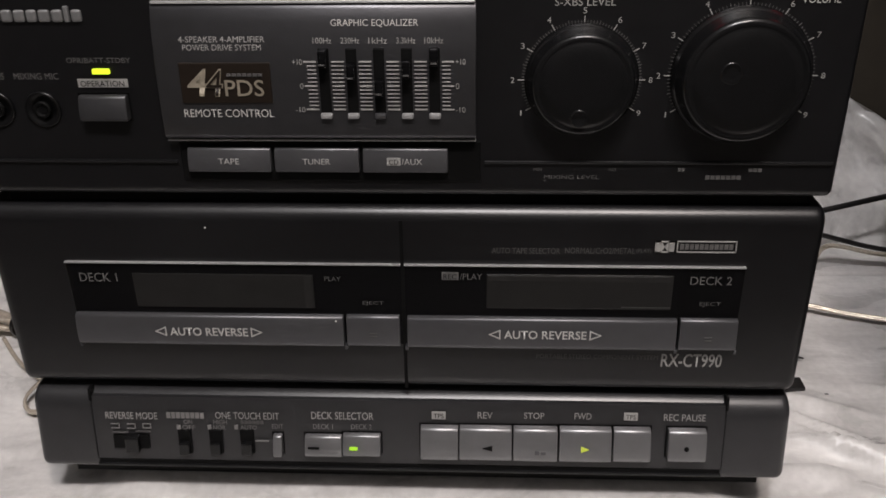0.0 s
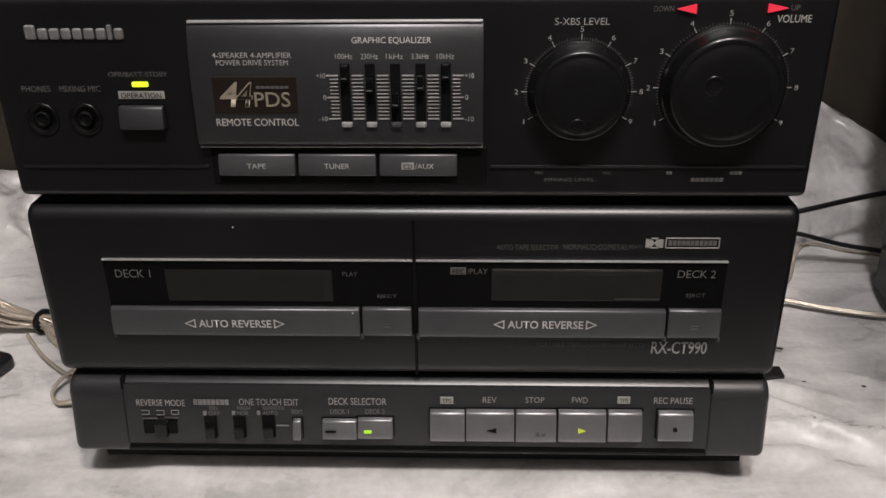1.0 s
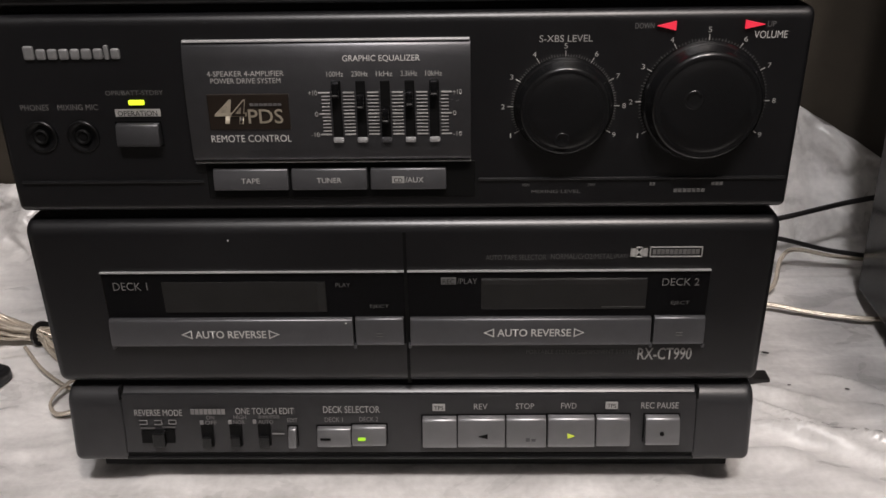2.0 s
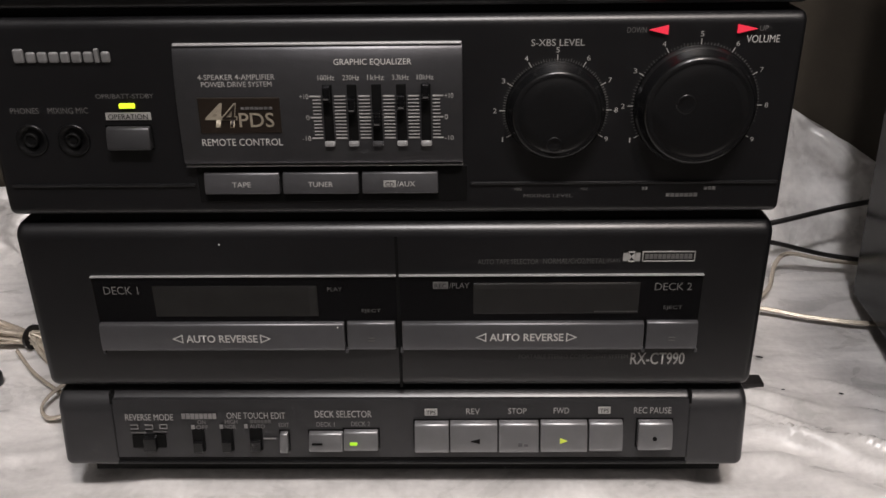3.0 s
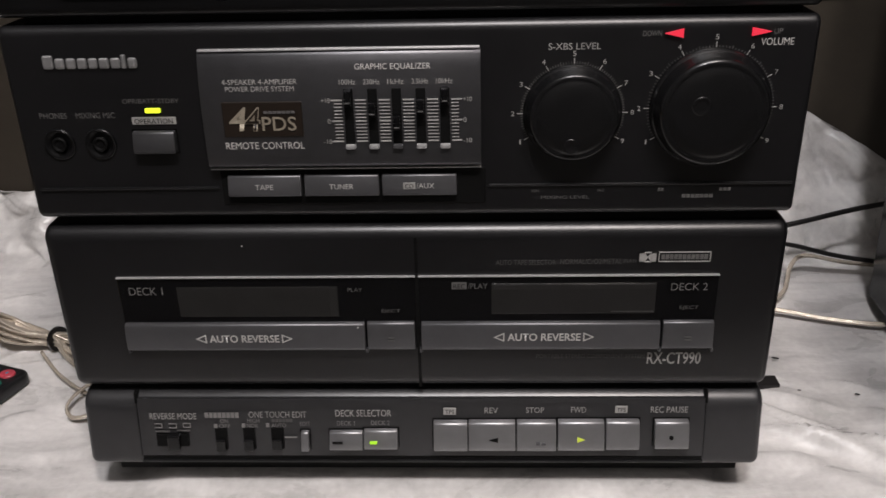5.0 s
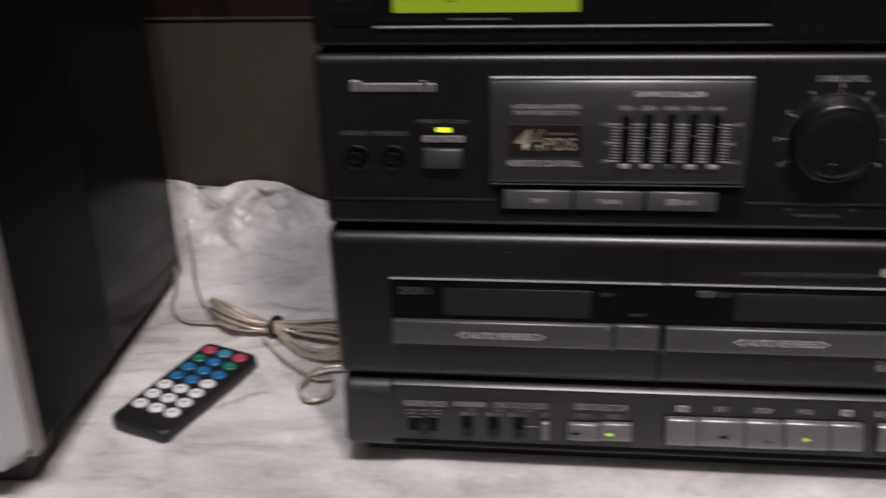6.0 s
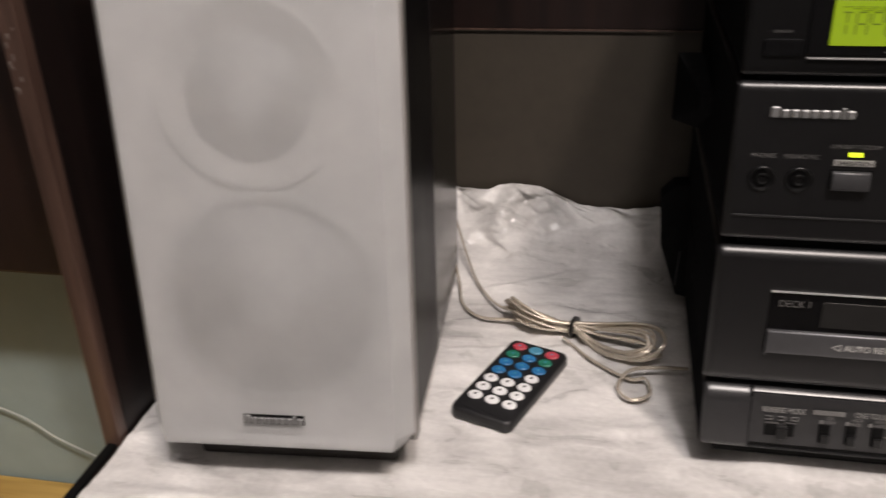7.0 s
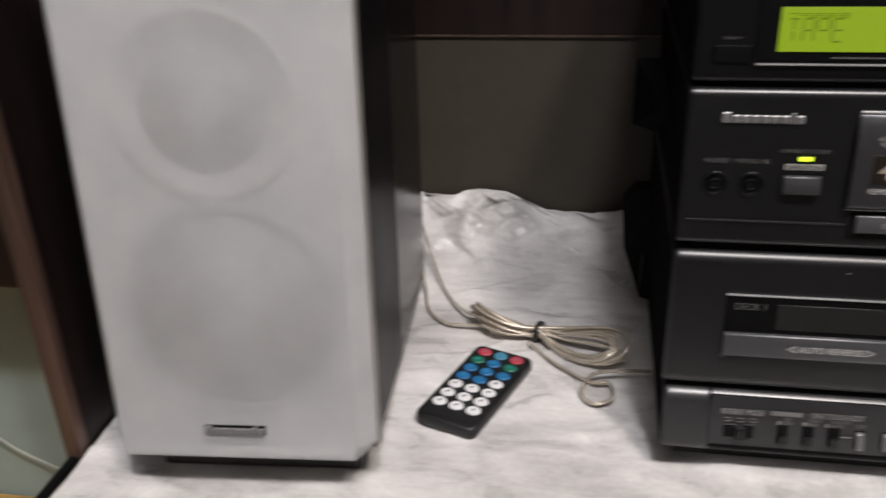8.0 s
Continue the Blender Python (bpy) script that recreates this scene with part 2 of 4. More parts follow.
def add_box(bm, x0, x1, y0, y1, z0, z1, bevel=0.0, seg=2):
    made = bmesh.ops.create_cube(bm, size=1.0, matrix=Matrix.Translation(((x0 + x1) / 2, (y0 + y1) / 2, (z0 + z1) / 2)) @ Matrix.Diagonal((abs(x1 - x0), abs(y1 - y0), abs(z1 - z0), 1)))
    if bevel:
        edges = {e for v in made["verts"] for e in v.link_edges}
        bmesh.ops.bevel(bm, geom=list(edges), offset=bevel, segments=seg, profile=0.6, affect="EDGES", clamp_overlap=True)
    return bm


def box(x0, x1, y0, y1, z0, z1, bevel=0.0, seg=2):
    return add_box(bmesh.new(), x0, x1, y0, y1, z0, z1, bevel, seg)


def add_lathe(bm, profile, m, steps=48):
    """Turns (radius, height) pairs round the z axis of m."""
    rings = []
    for r, h in profile:
        rings.append([bm.verts.new(m @ Vector((r * math.cos(a), r * math.sin(a), h))) for a in (2 * math.pi * k / steps for k in range(steps))])
    for a, b in zip(rings, rings[1:]):
        for k in range(steps):
            bm.faces.new((a[k], a[(k + 1) % steps], b[(k + 1) % steps], b[k]))
    bm.faces.new(rings[0][::-1])
    bm.faces.new(rings[-1])
    return bm


def add_prism(bm, outline, y0, y1):
    """An outline of (x, z) pairs, from depth y0 to y1."""
    a = [bm.verts.new((x, y0, z)) for x, z in outline]
    b = [bm.verts.new((x, y1, z)) for x, z in outline]
    n = len(a)
    bm.faces.new(a)
    bm.faces.new(b[::-1])
    for k in range(n):
        bm.faces.new((a[k], b[k], b[(k + 1) % n], a[(k + 1) % n]))
    return bm


def bowed(x0, x1, z0, z1, front, back, bow, power=2.0, rounding=0.0009):
    """A key or plate whose front curls back towards its top, with rounded edges and softened ends."""
    def profile(inset):
        a, b = z0 + inset, z1 - inset
        f = front + inset
        line = [(back, a), (f + rounding * 0.6, a), (f + rounding * 0.15, a + rounding * 0.25), (f, a + rounding * 0.7)]
        for k in range(1, 11):
            t = k / 10
            line.append((f + bow * t ** power, a + rounding * 0.7 + (b - a - rounding * 1.7) * t))
        y = f + bow
        line += [(y + rounding * 0.16, b - rounding * 0.52), (y + rounding * 0.48, b - rounding * 0.18), (y + rounding, b), (max(back, y + rounding + 0.0002), b)]
        return line
    bm = bmesh.new()
    soft = min(0.0004, (x1 - x0) * 0.1)
    rings = [[bm.verts.new((x, y, z)) for y, z in profile(inset)] for x, inset in ((x0, soft), (x0 + soft * 0.3, soft * 0.3), (x0 + soft, 0.0), (x1 - soft, 0.0), (x1 - soft * 0.3, soft * 0.3), (x1, soft))]
    n = len(rings[0])
    for a, b in zip(rings, rings[1:]):
        for k in range(n - 1):
            bm.faces.new((a[k], b[k], b[k + 1], a[k + 1]))
    caps = [bm.faces.new(rings[0]), bm.faces.new(rings[-1][::-1])]
    for f in caps:
        for e in f.edges:
            e.smooth = False
    return bm


def lettering(text, x0, x1, z0, z1, y, mat, parent, slant=0.0, bold=0.0):
    """Printed words that fill the given box on an upright face."""
    cu = bpy.data.curves.new("lettering", "FONT")
    cu.body, cu.resolution_u, cu.offset = text, 3, bold
    src = bpy.data.objects.new("lettering_source", cu)
    scene.collection.objects.link(src)
    me = bpy.data.meshes.new_from_object(src)
    bpy.data.objects.remove(src)
    bpy.data.curves.remove(cu)
    co = np.empty(len(me.vertices) * 3)
    me.vertices.foreach_get("co", co)
    co = co.reshape(-1, 3)
    lo, hi = co.min(0), co.max(0)
    u, v = (co[:, 0] - lo[0]) / (hi[0] - lo[0]), (co[:, 1] - lo[1]) / (hi[1] - lo[1])
    out = np.stack([x0 + (x1 - x0) * u + slant * (v - 0.5), np.full(len(u), y), z0 + (z1 - z0) * v], -1)
    me.vertices.foreach_set("co", out.ravel())
    me.materials.append(mat)
    me.update()
    ob = new("lettering", me)
    ob.parent = parent
    return ob


def bars(x0, x1, z0, z1, y, mat, parent, count=1, name="print_bar"):
    """Plain bars in place of small print."""
    bm, step = bmesh.new(), (x1 - x0) / count
    for k in range(count):
        add_box(bm, x0 + step * k, x0 + step * (k + (0.80 if count > 1 else 1.0)), y, y + 0.0003, z0, z1)
    return part(name, bm, mat, parent)


def triangle(x0, x1, z0, z1, right, y, depth, mat, parent, name="arrow", hollow=0.0):
    zc = (z0 + z1) / 2
    tip, base = (x1, x0) if right else (x0, x1)
    bm = bmesh.new()
    if hollow:
        s = 1 if right else -1
        inner = [(base + s * hollow, z0 + hollow * 1.7), (base + s * hollow, z1 - hollow * 1.7), (tip - s * hollow * 2.2, zc)]
        outer = [(base, z0), (base, z1), (tip, zc)]
        a, b = [bm.verts.new((x, y, z)) for x, z in outer], [bm.verts.new((x, y, z)) for x, z in inner]
        for k in range(3):
            bm.faces.new((a[k], a[(k + 1) % 3], b[(k + 1) % 3], b[k]))
    else:
        add_prism(bm, [(base, z0), (base, z1), (tip, zc)], y, y + depth)
    return part(name, bm, mat, parent)


def tube(name, points, radius, mat, parent=None, steps=6, smooth=8):
    """A round cord through the points, as one mesh."""
    p = [Vector(q) for q in points]
    line = []
    for k in range(len(p) - 1):
        a, b, c, d = p[max(k - 1, 0)], p[k], p[k + 1], p[min(k + 2, len(p) - 1)]
        for j in range(smooth):
            t = j / smooth
            line.append(0.5 * ((2 * b) + (c - a) * t + (2 * a - 5 * b + 4 * c - d) * t * t + (3 * b - a - 3 * c + d) * t**3))
    line.append(p[-1])
    bm, rings = bmesh.new(), []
    for k, q in enumerate(line):
        way = (line[min(k + 1, len(line) - 1)] - line[max(k - 1, 0)]).normalized()
        side = way.cross(Vector((0, 0.05, 1))).normalized()
        up = side.cross(way)
        rings.append([bm.verts.new(q + radius * (math.cos(a) * side + math.sin(a) * up)) for a in (2 * math.pi * j / steps for j in range(steps))])
    for a, b in zip(rings, rings[1:]):
        for j in range(steps):
            bm.faces.new((a[j], a[(j + 1) % steps], b[(j + 1) % steps], b[j]))
    bm.faces.new(rings[0][::-1])
    bm.faces.new(rings[-1])
    return part(name, bm, mat, parent, smooth=True)


def empty(name, m, label, category, group=""):
    ob = new(name)
    ob.matrix_basis = m
    return tagged(ob, label, category, group)


def structure(name, bm, mat, label, category):
    return tagged(part(name, bm, mat), label, category, kind="structure")


# ---- the room and the niche ----
structure("floor", box(-2.2, 2.2, -2.6, 0.9, -0.80, -0.75), FLOOR_MAT, "plain beige tiled room floor", "floor")
structure("ceiling", box(-2.2, 2.2, -2.6, 0.9, 1.80, 1.85), CEILING_PAINT, "plain pale painted room ceiling", "ceiling")
structure("wall_north", box(-2.2, 2.2, 0.90, 0.95, -0.75, 1.80), ROOM_PAINT, "pale painted wall behind the niche", "wall")
structure("wall_south", box(-2.2, 2.2, -2.65, -2.60, -0.75, 1.80), ROOM_PAINT, "pale painted wall facing the niche", "wall")
structure("wall_east", box(2.2, 2.25, -2.6, 0.9, -0.75, 1.80), ROOM_PAINT, "pale painted side wall", "wall")
structure("wall_west", box(-2.25, -2.2, -2.6, 0.9, -0.75, 1.80), ROOM_PAINT, "pale painted side wall", "wall")

structure("niche_back_panel", box(-0.500, 0.80, 0.312, 0.320, -0.03, 0.1842, 0.001), HARDBOARD, "dull brown hardboard back panel of the niche", "panel")
structure("niche_upper_back", box(-0.500, 0.80, 0.3102, 0.320, 0.1846, 0.60, 0.001), DARK_WOOD, "dark red-brown wooden board above the back panel", "panel")
structure("panel_trim", box(-0.498, 0.798, 0.3086, 0.3100, 0.1834, 0.1848, 0.0003), EDGE_WOOD, "thin brown strip along the top of the hardboard", "trim")
# roof board out of view, added to limit light from overhead
structure("niche_roof", box(-0.500, 0.80, 0.025, 0.298, 0.575, 0.595, 0.001), DARK_WOOD, "dark board added out of view above the niche to block light", "panel")
post = empty("side_board", pose(-0.5155, -0.0245, 0, 0, -0.4, 0), "dark red-brown wooden upright board beside the loudspeaker", "board")
# the face is much darker than the edge strip
part("panel", box(-0.006, 0.006, 0.004, 0.352, -0.70, 0.62, 0.0008), BLACK_WOOD, post, "almost black wooden face")
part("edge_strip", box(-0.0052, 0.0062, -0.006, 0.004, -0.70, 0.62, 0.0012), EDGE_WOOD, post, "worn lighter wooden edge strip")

wear_rng = random.Random(8)
for k in range(9):
    bm = bmesh.new()
    at = Matrix.Translation((wear_rng.uniform(-0.0035, 0.0035), -0.0060, 0.222 + 0.0042 * k + wear_rng.uniform(-0.002, 0.002)))
    bmesh.ops.create_icosphere(bm, subdivisions=2, radius=1.0, matrix=at @ Matrix.Diagonal((wear_rng.uniform(0.0006, 0.0016), 0.00025, wear_rng.uniform(0.0008, 0.0022), 1)))
    part("worn_spot", bm, WORN, post)

table = empty("tabletop", pose(0.15, -0.02, -0.03), "wooden tabletop with a dark edge under the sheet", "table")
part("board", box(-0.662, 0.66, -0.095, 0.32, 0.0, 0.0265, 0.002), DARK_WOOD, table)
part("edge_trim", box(-0.6685, -0.6625, -0.095, 0.014, -0.004, 0.0275, 0.001), DEEP, table, "dark trim along the table's edge")

structure("side_wall", box(-1.20, -0.518, 0.060, 0.075, -0.70, 0.62), PALE_WALL, "pale grey-green painted wall beyond the board", "wall")
# added dark box that stands in for shade over the upper wall
structure("cabinet_front", box(-1.17, -0.519, 0.0, 0.058, 0.098, 0.58, 0.002), DARK_WOOD, "dark box added for the shade on the upper pale wall", "panel")
ledge = empty("low_shelf", pose(-0.85, -0.05, -0.16), "yellow varnished wooden low shelf against the wall", "shelf")
part("board", box(-0.34, 0.33, -0.25, 0.108, 0.0, 0.035, 0.002), YELLOW_WOOD, ledge)
cord = tube("wall_cord", [(-0.74, 0.056, -0.037), (-0.66, 0.055, -0.058), (-0.625, 0.054, -0.078), (-0.585, 0.053, -0.094), (-0.545, 0.054, -0.101), (-0.515, 0.056, -0.102)], 0.0008, WHITE_WIRE)
tagged(cord, "thin white cord hanging along the pale wall", "cord")

for at, watts, tint in LAMPS:
    lamp = empty("ceiling_lamp", pose(at[0], at[1], 1.80), "white bulb holder hanging from the room's ceiling", "lamp", "ceiling lamps")
    part("base", add_lathe(bmesh.new(), [(0.05, 0.0), (0.05, -0.015), (0.035, -0.03), (0.022, -0.04), (0.018, -0.13), (0.014, -0.15)], Matrix.Identity(4), 32), ROOM_PAINT, lamp)



# ---- the sheet on the table ----
def smooth01(t):
    t = min(max(t, 0.0), 1.0)
    return t * t * (3 - 2 * t)


def rise(x):
    """How high the sheet climbs the back panel."""
    left = 0.045 - 0.016 * smooth01((x + 0.31) / 0.09) + 0.004 * math.sin(60 * x)
    right = 0.100 - 0.62 * max(0.0, x - 0.276)
    return left + (max(right, 0.03) - left) * smooth01((x + 0.10) / 0.25)


def fold(x, y, x0, y0, x1, y1, height, width):
    """A soft crease along a line on the table."""
    dx, dy = x1 - x0, y1 - y0
    n = math.hypot(dx, dy)
    t = ((x - x0) * dx + (y - y0) * dy) / n
    d = ((x - x0) * dy - (y - y0) * dx) / n
    fade = smooth01(t / 0.03) * smooth01((n - t) / 0.03)
    return height * fade * math.exp(-(d / width) ** 2)


def crease(x, y, x0, y0, x1, y1, height, width):
    """A sharp fold: a steep side and a long gentle one."""
    dx, dy = x1 - x0, y1 - y0
    n = math.hypot(dx, dy)
    t = ((x - x0) * dx + (y - y0) * dy) / n
    if t < 0 or t > n:
        return 0.0
    d = ((x - x0) * dy - (y - y0) * dx) / n + 0.0005 * math.sin(t * 55 + x0 * 90)
    k = 1 - d / width if d > 0 else 1 + d / (width * 0.30)
    return height * max(0.0, k) * smooth01(t / 0.02) * smooth01((n - t) / 0.04)


crease_rng = random.Random(21)
CREASES = []
for k in range(46):
    left = k % 2 == 0
    cx = crease_rng.uniform(-0.50, -0.16) if left else crease_rng.uniform(0.16, 0.48)
    cy, turn_by, long = crease_rng.uniform(-0.11, 0.235), crease_rng.gauss(0.10 if left else -0.35, 0.30), crease_rng.uniform(0.05, 0.17)
    CREASES.append((cx - long * math.cos(turn_by) / 2, cy - long * math.sin(turn_by) / 2, cx + long * math.cos(turn_by) / 2, cy + long * math.sin(turn_by) / 2, crease_rng.uniform(0.0012, 0.0040) * (0.5 if left else 1.5), crease_rng.uniform(0.008, 0.022)))
for k in range(12):
    cx, cy = crease_rng.uniform(-0.2, 0.2), crease_rng.uniform(-0.11, -0.02)
    CREASES.append((cx - 0.06, cy, cx + 0.06, cy + crease_rng.uniform(-0.02, 0.02), crease_rng.uniform(0.0006, 0.0016), crease_rng.uniform(0.008, 0.018)))


def sheet_height(x, y):
    w = noise.noise((x * 6 + 3, y * 24, 0.3)) * 0.0011 + noise.noise((x * 17, y * 31, 2.0)) * 0.0008 + noise.noise((x * 11, y * 13 + 5, 7.0)) * 0.0012
    ridge = 1.0 - abs(noise.noise((x * 13 + 0.4 * y, y * 21 + 2.0, 11.0))) * 3.2
    w += 0.0008 * max(0.0, ridge) ** 3 * (0.4 + 0.6 * smooth01((y - 0.03) / 0.1))
    ridge = 1.0 - abs(noise.noise((x * 31 + y * 12, y * 27 - x * 15, 5.0))) * 3.0
    w += 0.0004 * max(0.0, ridge) ** 3
    calm = 1.0 if abs(x) > 0.17 or y < -0.01 else 0.25
    z = 0.0004 + calm * (w - 0.0004)
    z += crease(x, y, 0.36, -0.046, 0.150, 0.083, 0.0042, 0.010) + crease(x, y, 0.33, -0.052, 0.150, 0.078, 0.0060, 0.017) + fold(x, y, 0.17, 0.035, 0.33, -0.075, 0.003, 0.007)
    z += crease(x, y, -0.16, 0.033, -0.30, 0.012, 0.0018, 0.016) + crease(x, y, -0.33, 0.100, -0.17, 0.125, 0.003, 0.014)
    z += fold(x, y, -0.5, -0.075, -0.2, -0.05, 0.0022, 0.007)
    for x0, y0, x1, y1, high, wide in CREASES:
        z += crease(x, y, x0, y0, x1, y1, high, wide)
    z += 0.0085 * smooth01((0.150 - abs(x)) / 0.03) * smooth01((y + 0.018) / 0.030) * smooth01((0.024 - y) / 0.004)
    return max(z, -0.0015)


def build_sheet():
    nx, ny = 460, 260
    xs = [-0.507 + (0.80 + 0.507) * i / nx for i in range(nx + 1)]
    verts, faces = [], []
    for j in range(ny + 1):
        s = j / ny
        for x in xs:
            run = -0.20 + s * 0.59
            start = 0.235 + 0.012 * noise.noise((x * 9, 1.0, 0.0))
            if run < -0.115:
                y, z = -0.1165 - 0.003 * abs(noise.noise((x * 20, run * 9, 1.0))), sheet_height(x, -0.115) - (-0.115 - run)
            elif run < start:
                y, z = run, sheet_height(x, run)
            else:
                k = smooth01((run - start) / (0.39 - start))
                top = rise(x)
                y = start + (0.302 - start) * (1 - (1 - (run - start) / (0.39 - start)) ** 1.6)
                crump = (1 - 2.6 * abs(noise.noise((x * 19 + run * 4, run * 4, 4.0)))) * 0.011 + (1 - 2.4 * abs(noise.noise((x * 34 - run * 9, run * 15, 9.0)))) * 0.0065 + (1 - 2.4 * abs(noise.noise((x * 80 + run * 30, run * 34, 6.0)))) * 0.0024 + noise.noise((x * 9, run * 8, 2.0)) * 0.006
                z = sheet_height(x, start) + top * k
                y = min(y + crump * (1 - 0.2 * k) - 0.003, 0.3095)
            verts.append((x, y, z))
    for j in range(ny):
        for i in range(nx):
            a = j * (nx + 1) + i
            faces.append((a, a + 1, a + nx + 2, a + nx + 1))
    me = bpy.data.meshes.new("plastic_sheet")
    me.from_pydata(verts, [], faces)
    for f in me.polygons:
        f.use_smooth = True
    me.materials.append(SHEET)
    ob = new("plastic_sheet", me)
    return tagged(ob, "creased milky white plastic sheet covering the table", "sheet")


build_sheet()


# ---- the stereo ----
stereo = empty("portable_stereo", pose(0, 0, 0), "black portable stereo with double cassette deck, switched on", "stereo")
HALF = 0.1575
XL, XR = -0.1600, 0.1562
SLOPE = 0.15  # the control storey leans forward towards the table


def front_block(name, xl, xr, z0, z1, y0, crown, edge, mat, label=""):
    """One storey of the housing: a deep block whose upper front edge is rounded off by crown and the others by edge."""
    def profile(inset):
        line = [(0.215 - inset, z1 - inset)]
        for k in range(9):
            a = radians(90 + 90 * k / 8)
            line.append((y0 + crown + (crown - inset) * math.cos(a), z1 - crown + (crown - inset) * math.sin(a)))
        low = edge * 1.3
        line += [(y0 + inset, z1 - crown - 0.0015), (y0 + inset, z0 + low + 0.0015)]
        for k in range(6):
            a = radians(180 + 90 * k / 5)
            line.append((y0 + low + (low - inset) * math.cos(a), z0 + low + (low - inset) * math.sin(a)))
        return line + [(0.215 - inset, z0 + inset)]
    bm = bmesh.new()
    ends = [(edge * (1 - math.cos(a)), edge * (1 - math.sin(a))) for a in (radians(90 * k / 6) for k in range(7))]
    stations = [(xl + out, inset) for out, inset in ends] + [(xl + edge + 0.0015, 0.0), (xr - edge - 0.0015, 0.0)] + [(xr - out, inset) for out, inset in ends[::-1]]
    rings = [[bm.verts.new((x, y, z)) for y, z in profile(inset)] for x, inset in stations]
    n = len(rings[0])
    for a, b in zip(rings, rings[1:]):
        for k in range(n):
            bm.faces.new((a[k], b[k], b[(k + 1) % n], a[(k + 1) % n]))
    bm.faces.new(rings[0])
    bm.faces.new(rings[-1][::-1])
    ob = part(name, bm, mat, stereo, label, True)
    ob.data.materials.append(SIDE)
    for f in ob.data.polygons:
        if abs(f.normal.x) > 0.9:
            f.material_index = 1
    return ob


# housing storeys, from the table up
base = front_block("control_storey", -0.1604, 0.1580, 0.0205, 0.0580, 0.0, 0.0080, 0.0034, BASE_BLACK, "charcoal housing with the cassette control keys")
deck = front_block("deck_storey", -0.1620, 0.1580, 0.0612, 0.1430, 0.0, 0.0068, 0.0040, BLACK, "black housing with two cassette decks")
amp = front_block("amplifier_storey", -0.1612, 0.1576, 0.1474, 0.2287, 0.0, 0.0042, 0.0026, BLACK, "black housing with equalizer and two dials")
tuner = front_block("tuner_storey", -0.1604, 0.1570, 0.2315, 0.3350, 0.0, 0.0030, 0.0026, TUNER_BLACK, "glossy black housing with a lit display")
core = part("core", box(-HALF + 0.006, HALF - 0.006, 0.006, 0.205, 0.010, 0.330), DEEP, stereo)
for fx in (-0.14, 0.14):
    for fy in (0.05, 0.19):
        part("foot", add_lathe(bmesh.new(), [(0.011, 0.0), (0.012, 0.004), (0.012, 0.012)], Matrix.Translation((fx, fy, 0.0)), 20), DEEP, stereo)
part("plinth", box(-0.146, 0.149, 0.026, 0.205, 0.0015, 0.0200, 0.002), DEEP, stereo)

# brackets for the detached loudspeakers on both flanks
def flank_block(edge, s, front, back, y0, y1, bevel):
    """A block on a flank: (how far out, height) outlines at its front and back."""
    bm = bmesh.new()
    a = [bm.verts.new((edge + s * p, y0, z)) for p, z in front]
    b = [bm.verts.new((edge + s * p, y1, z)) for p, z in back]
    n = len(a)
    bm.faces.new(a)
    bm.faces.new(b[::-1])
    for k in range(n):
        bm.faces.new((a[k], b[k], b[(k + 1) % n], a[(k + 1) % n]))
    bmesh.ops.recalc_face_normals(bm, faces=bm.faces)
    bmesh.ops.bevel(bm, geom=list(bm.edges), offset=bevel, segments=2, profile=0.6, affect="EDGES", clamp_overlap=True)
    return bm


for s, edge, out in ((-1, XL, 1.0), (1, XR, 0.6)):
    part("upper_bracket", flank_block(edge, s, [(-0.002, 0.1950), (0.0092 * out, 0.1945), (0.0085 * out, 0.1850), (-0.002, 0.1800)], [(-0.002, 0.1965), (0.0180 * out, 0.1965), (0.0190 * out, 0.1490), (-0.002, 0.1420)], 0.100, 0.190, 0.0016), SIDE, stereo)
    part("lower_rail", flank_block(edge, s, [(-0.002, 0.1040), (0.012 * out, 0.1030), (0.0222 * out, 0.0930), (0.0195 * out, 0.0560), (0.0060, 0.0150), (-0.002, 0.0130)], [(-0.002, 0.0980), (0.012 * out, 0.0970), (0.0210 * out, 0.0870), (0.0185 * out, 0.0540), (0.0070, 0.0150), (-0.002, 0.0130)], 0.180, 0.213, 0.0012), SIDE, stereo)
    bm = add_prism(bmesh.new(), [(edge + s * p * out, z) for p, z in ((0.0172, 0.0570), (0.0075, 0.0240), (0.0058, 0.0510), (0.0115, 0.0740))], 0.1785, 0.1815)
    part("rail_window", bm, DEEP, stereo)
    bm = add_prism(bmesh.new(), [(edge + s * p * out, z) for p, z in ((0.0073, 0.0235), (0.0066, 0.0235), (0.0050, 0.0515), (0.0057, 0.0515))], 0.1780, 0.1815)
    part("window_edge", bm, BUTTON, stereo)
    part("catch", box(edge + s * 0.001 - 0.002, edge + s * 0.001 + 0.002, 0.100, 0.160, 0.070, 0.090, 0.001), SIDE, stereo)


def key(name, x0, x1, z0, z1, mat, parent, proud=0.0025, bevel=0.0007, label=""):
    """A push key in a dark recess."""
    part(name + "_recess", box(x0 - 0.0007, x1 + 0.0007, -0.0003, 0.002, z0 - 0.0009, z1 + 0.0007), DEEP, parent)
    bow = min(0.0013, proud * 0.40)
    return part(name, bowed(x0, x1, z0, z1, -proud, 0.002, bow, 2.0, bevel + 0.0002), mat, parent, label, True)


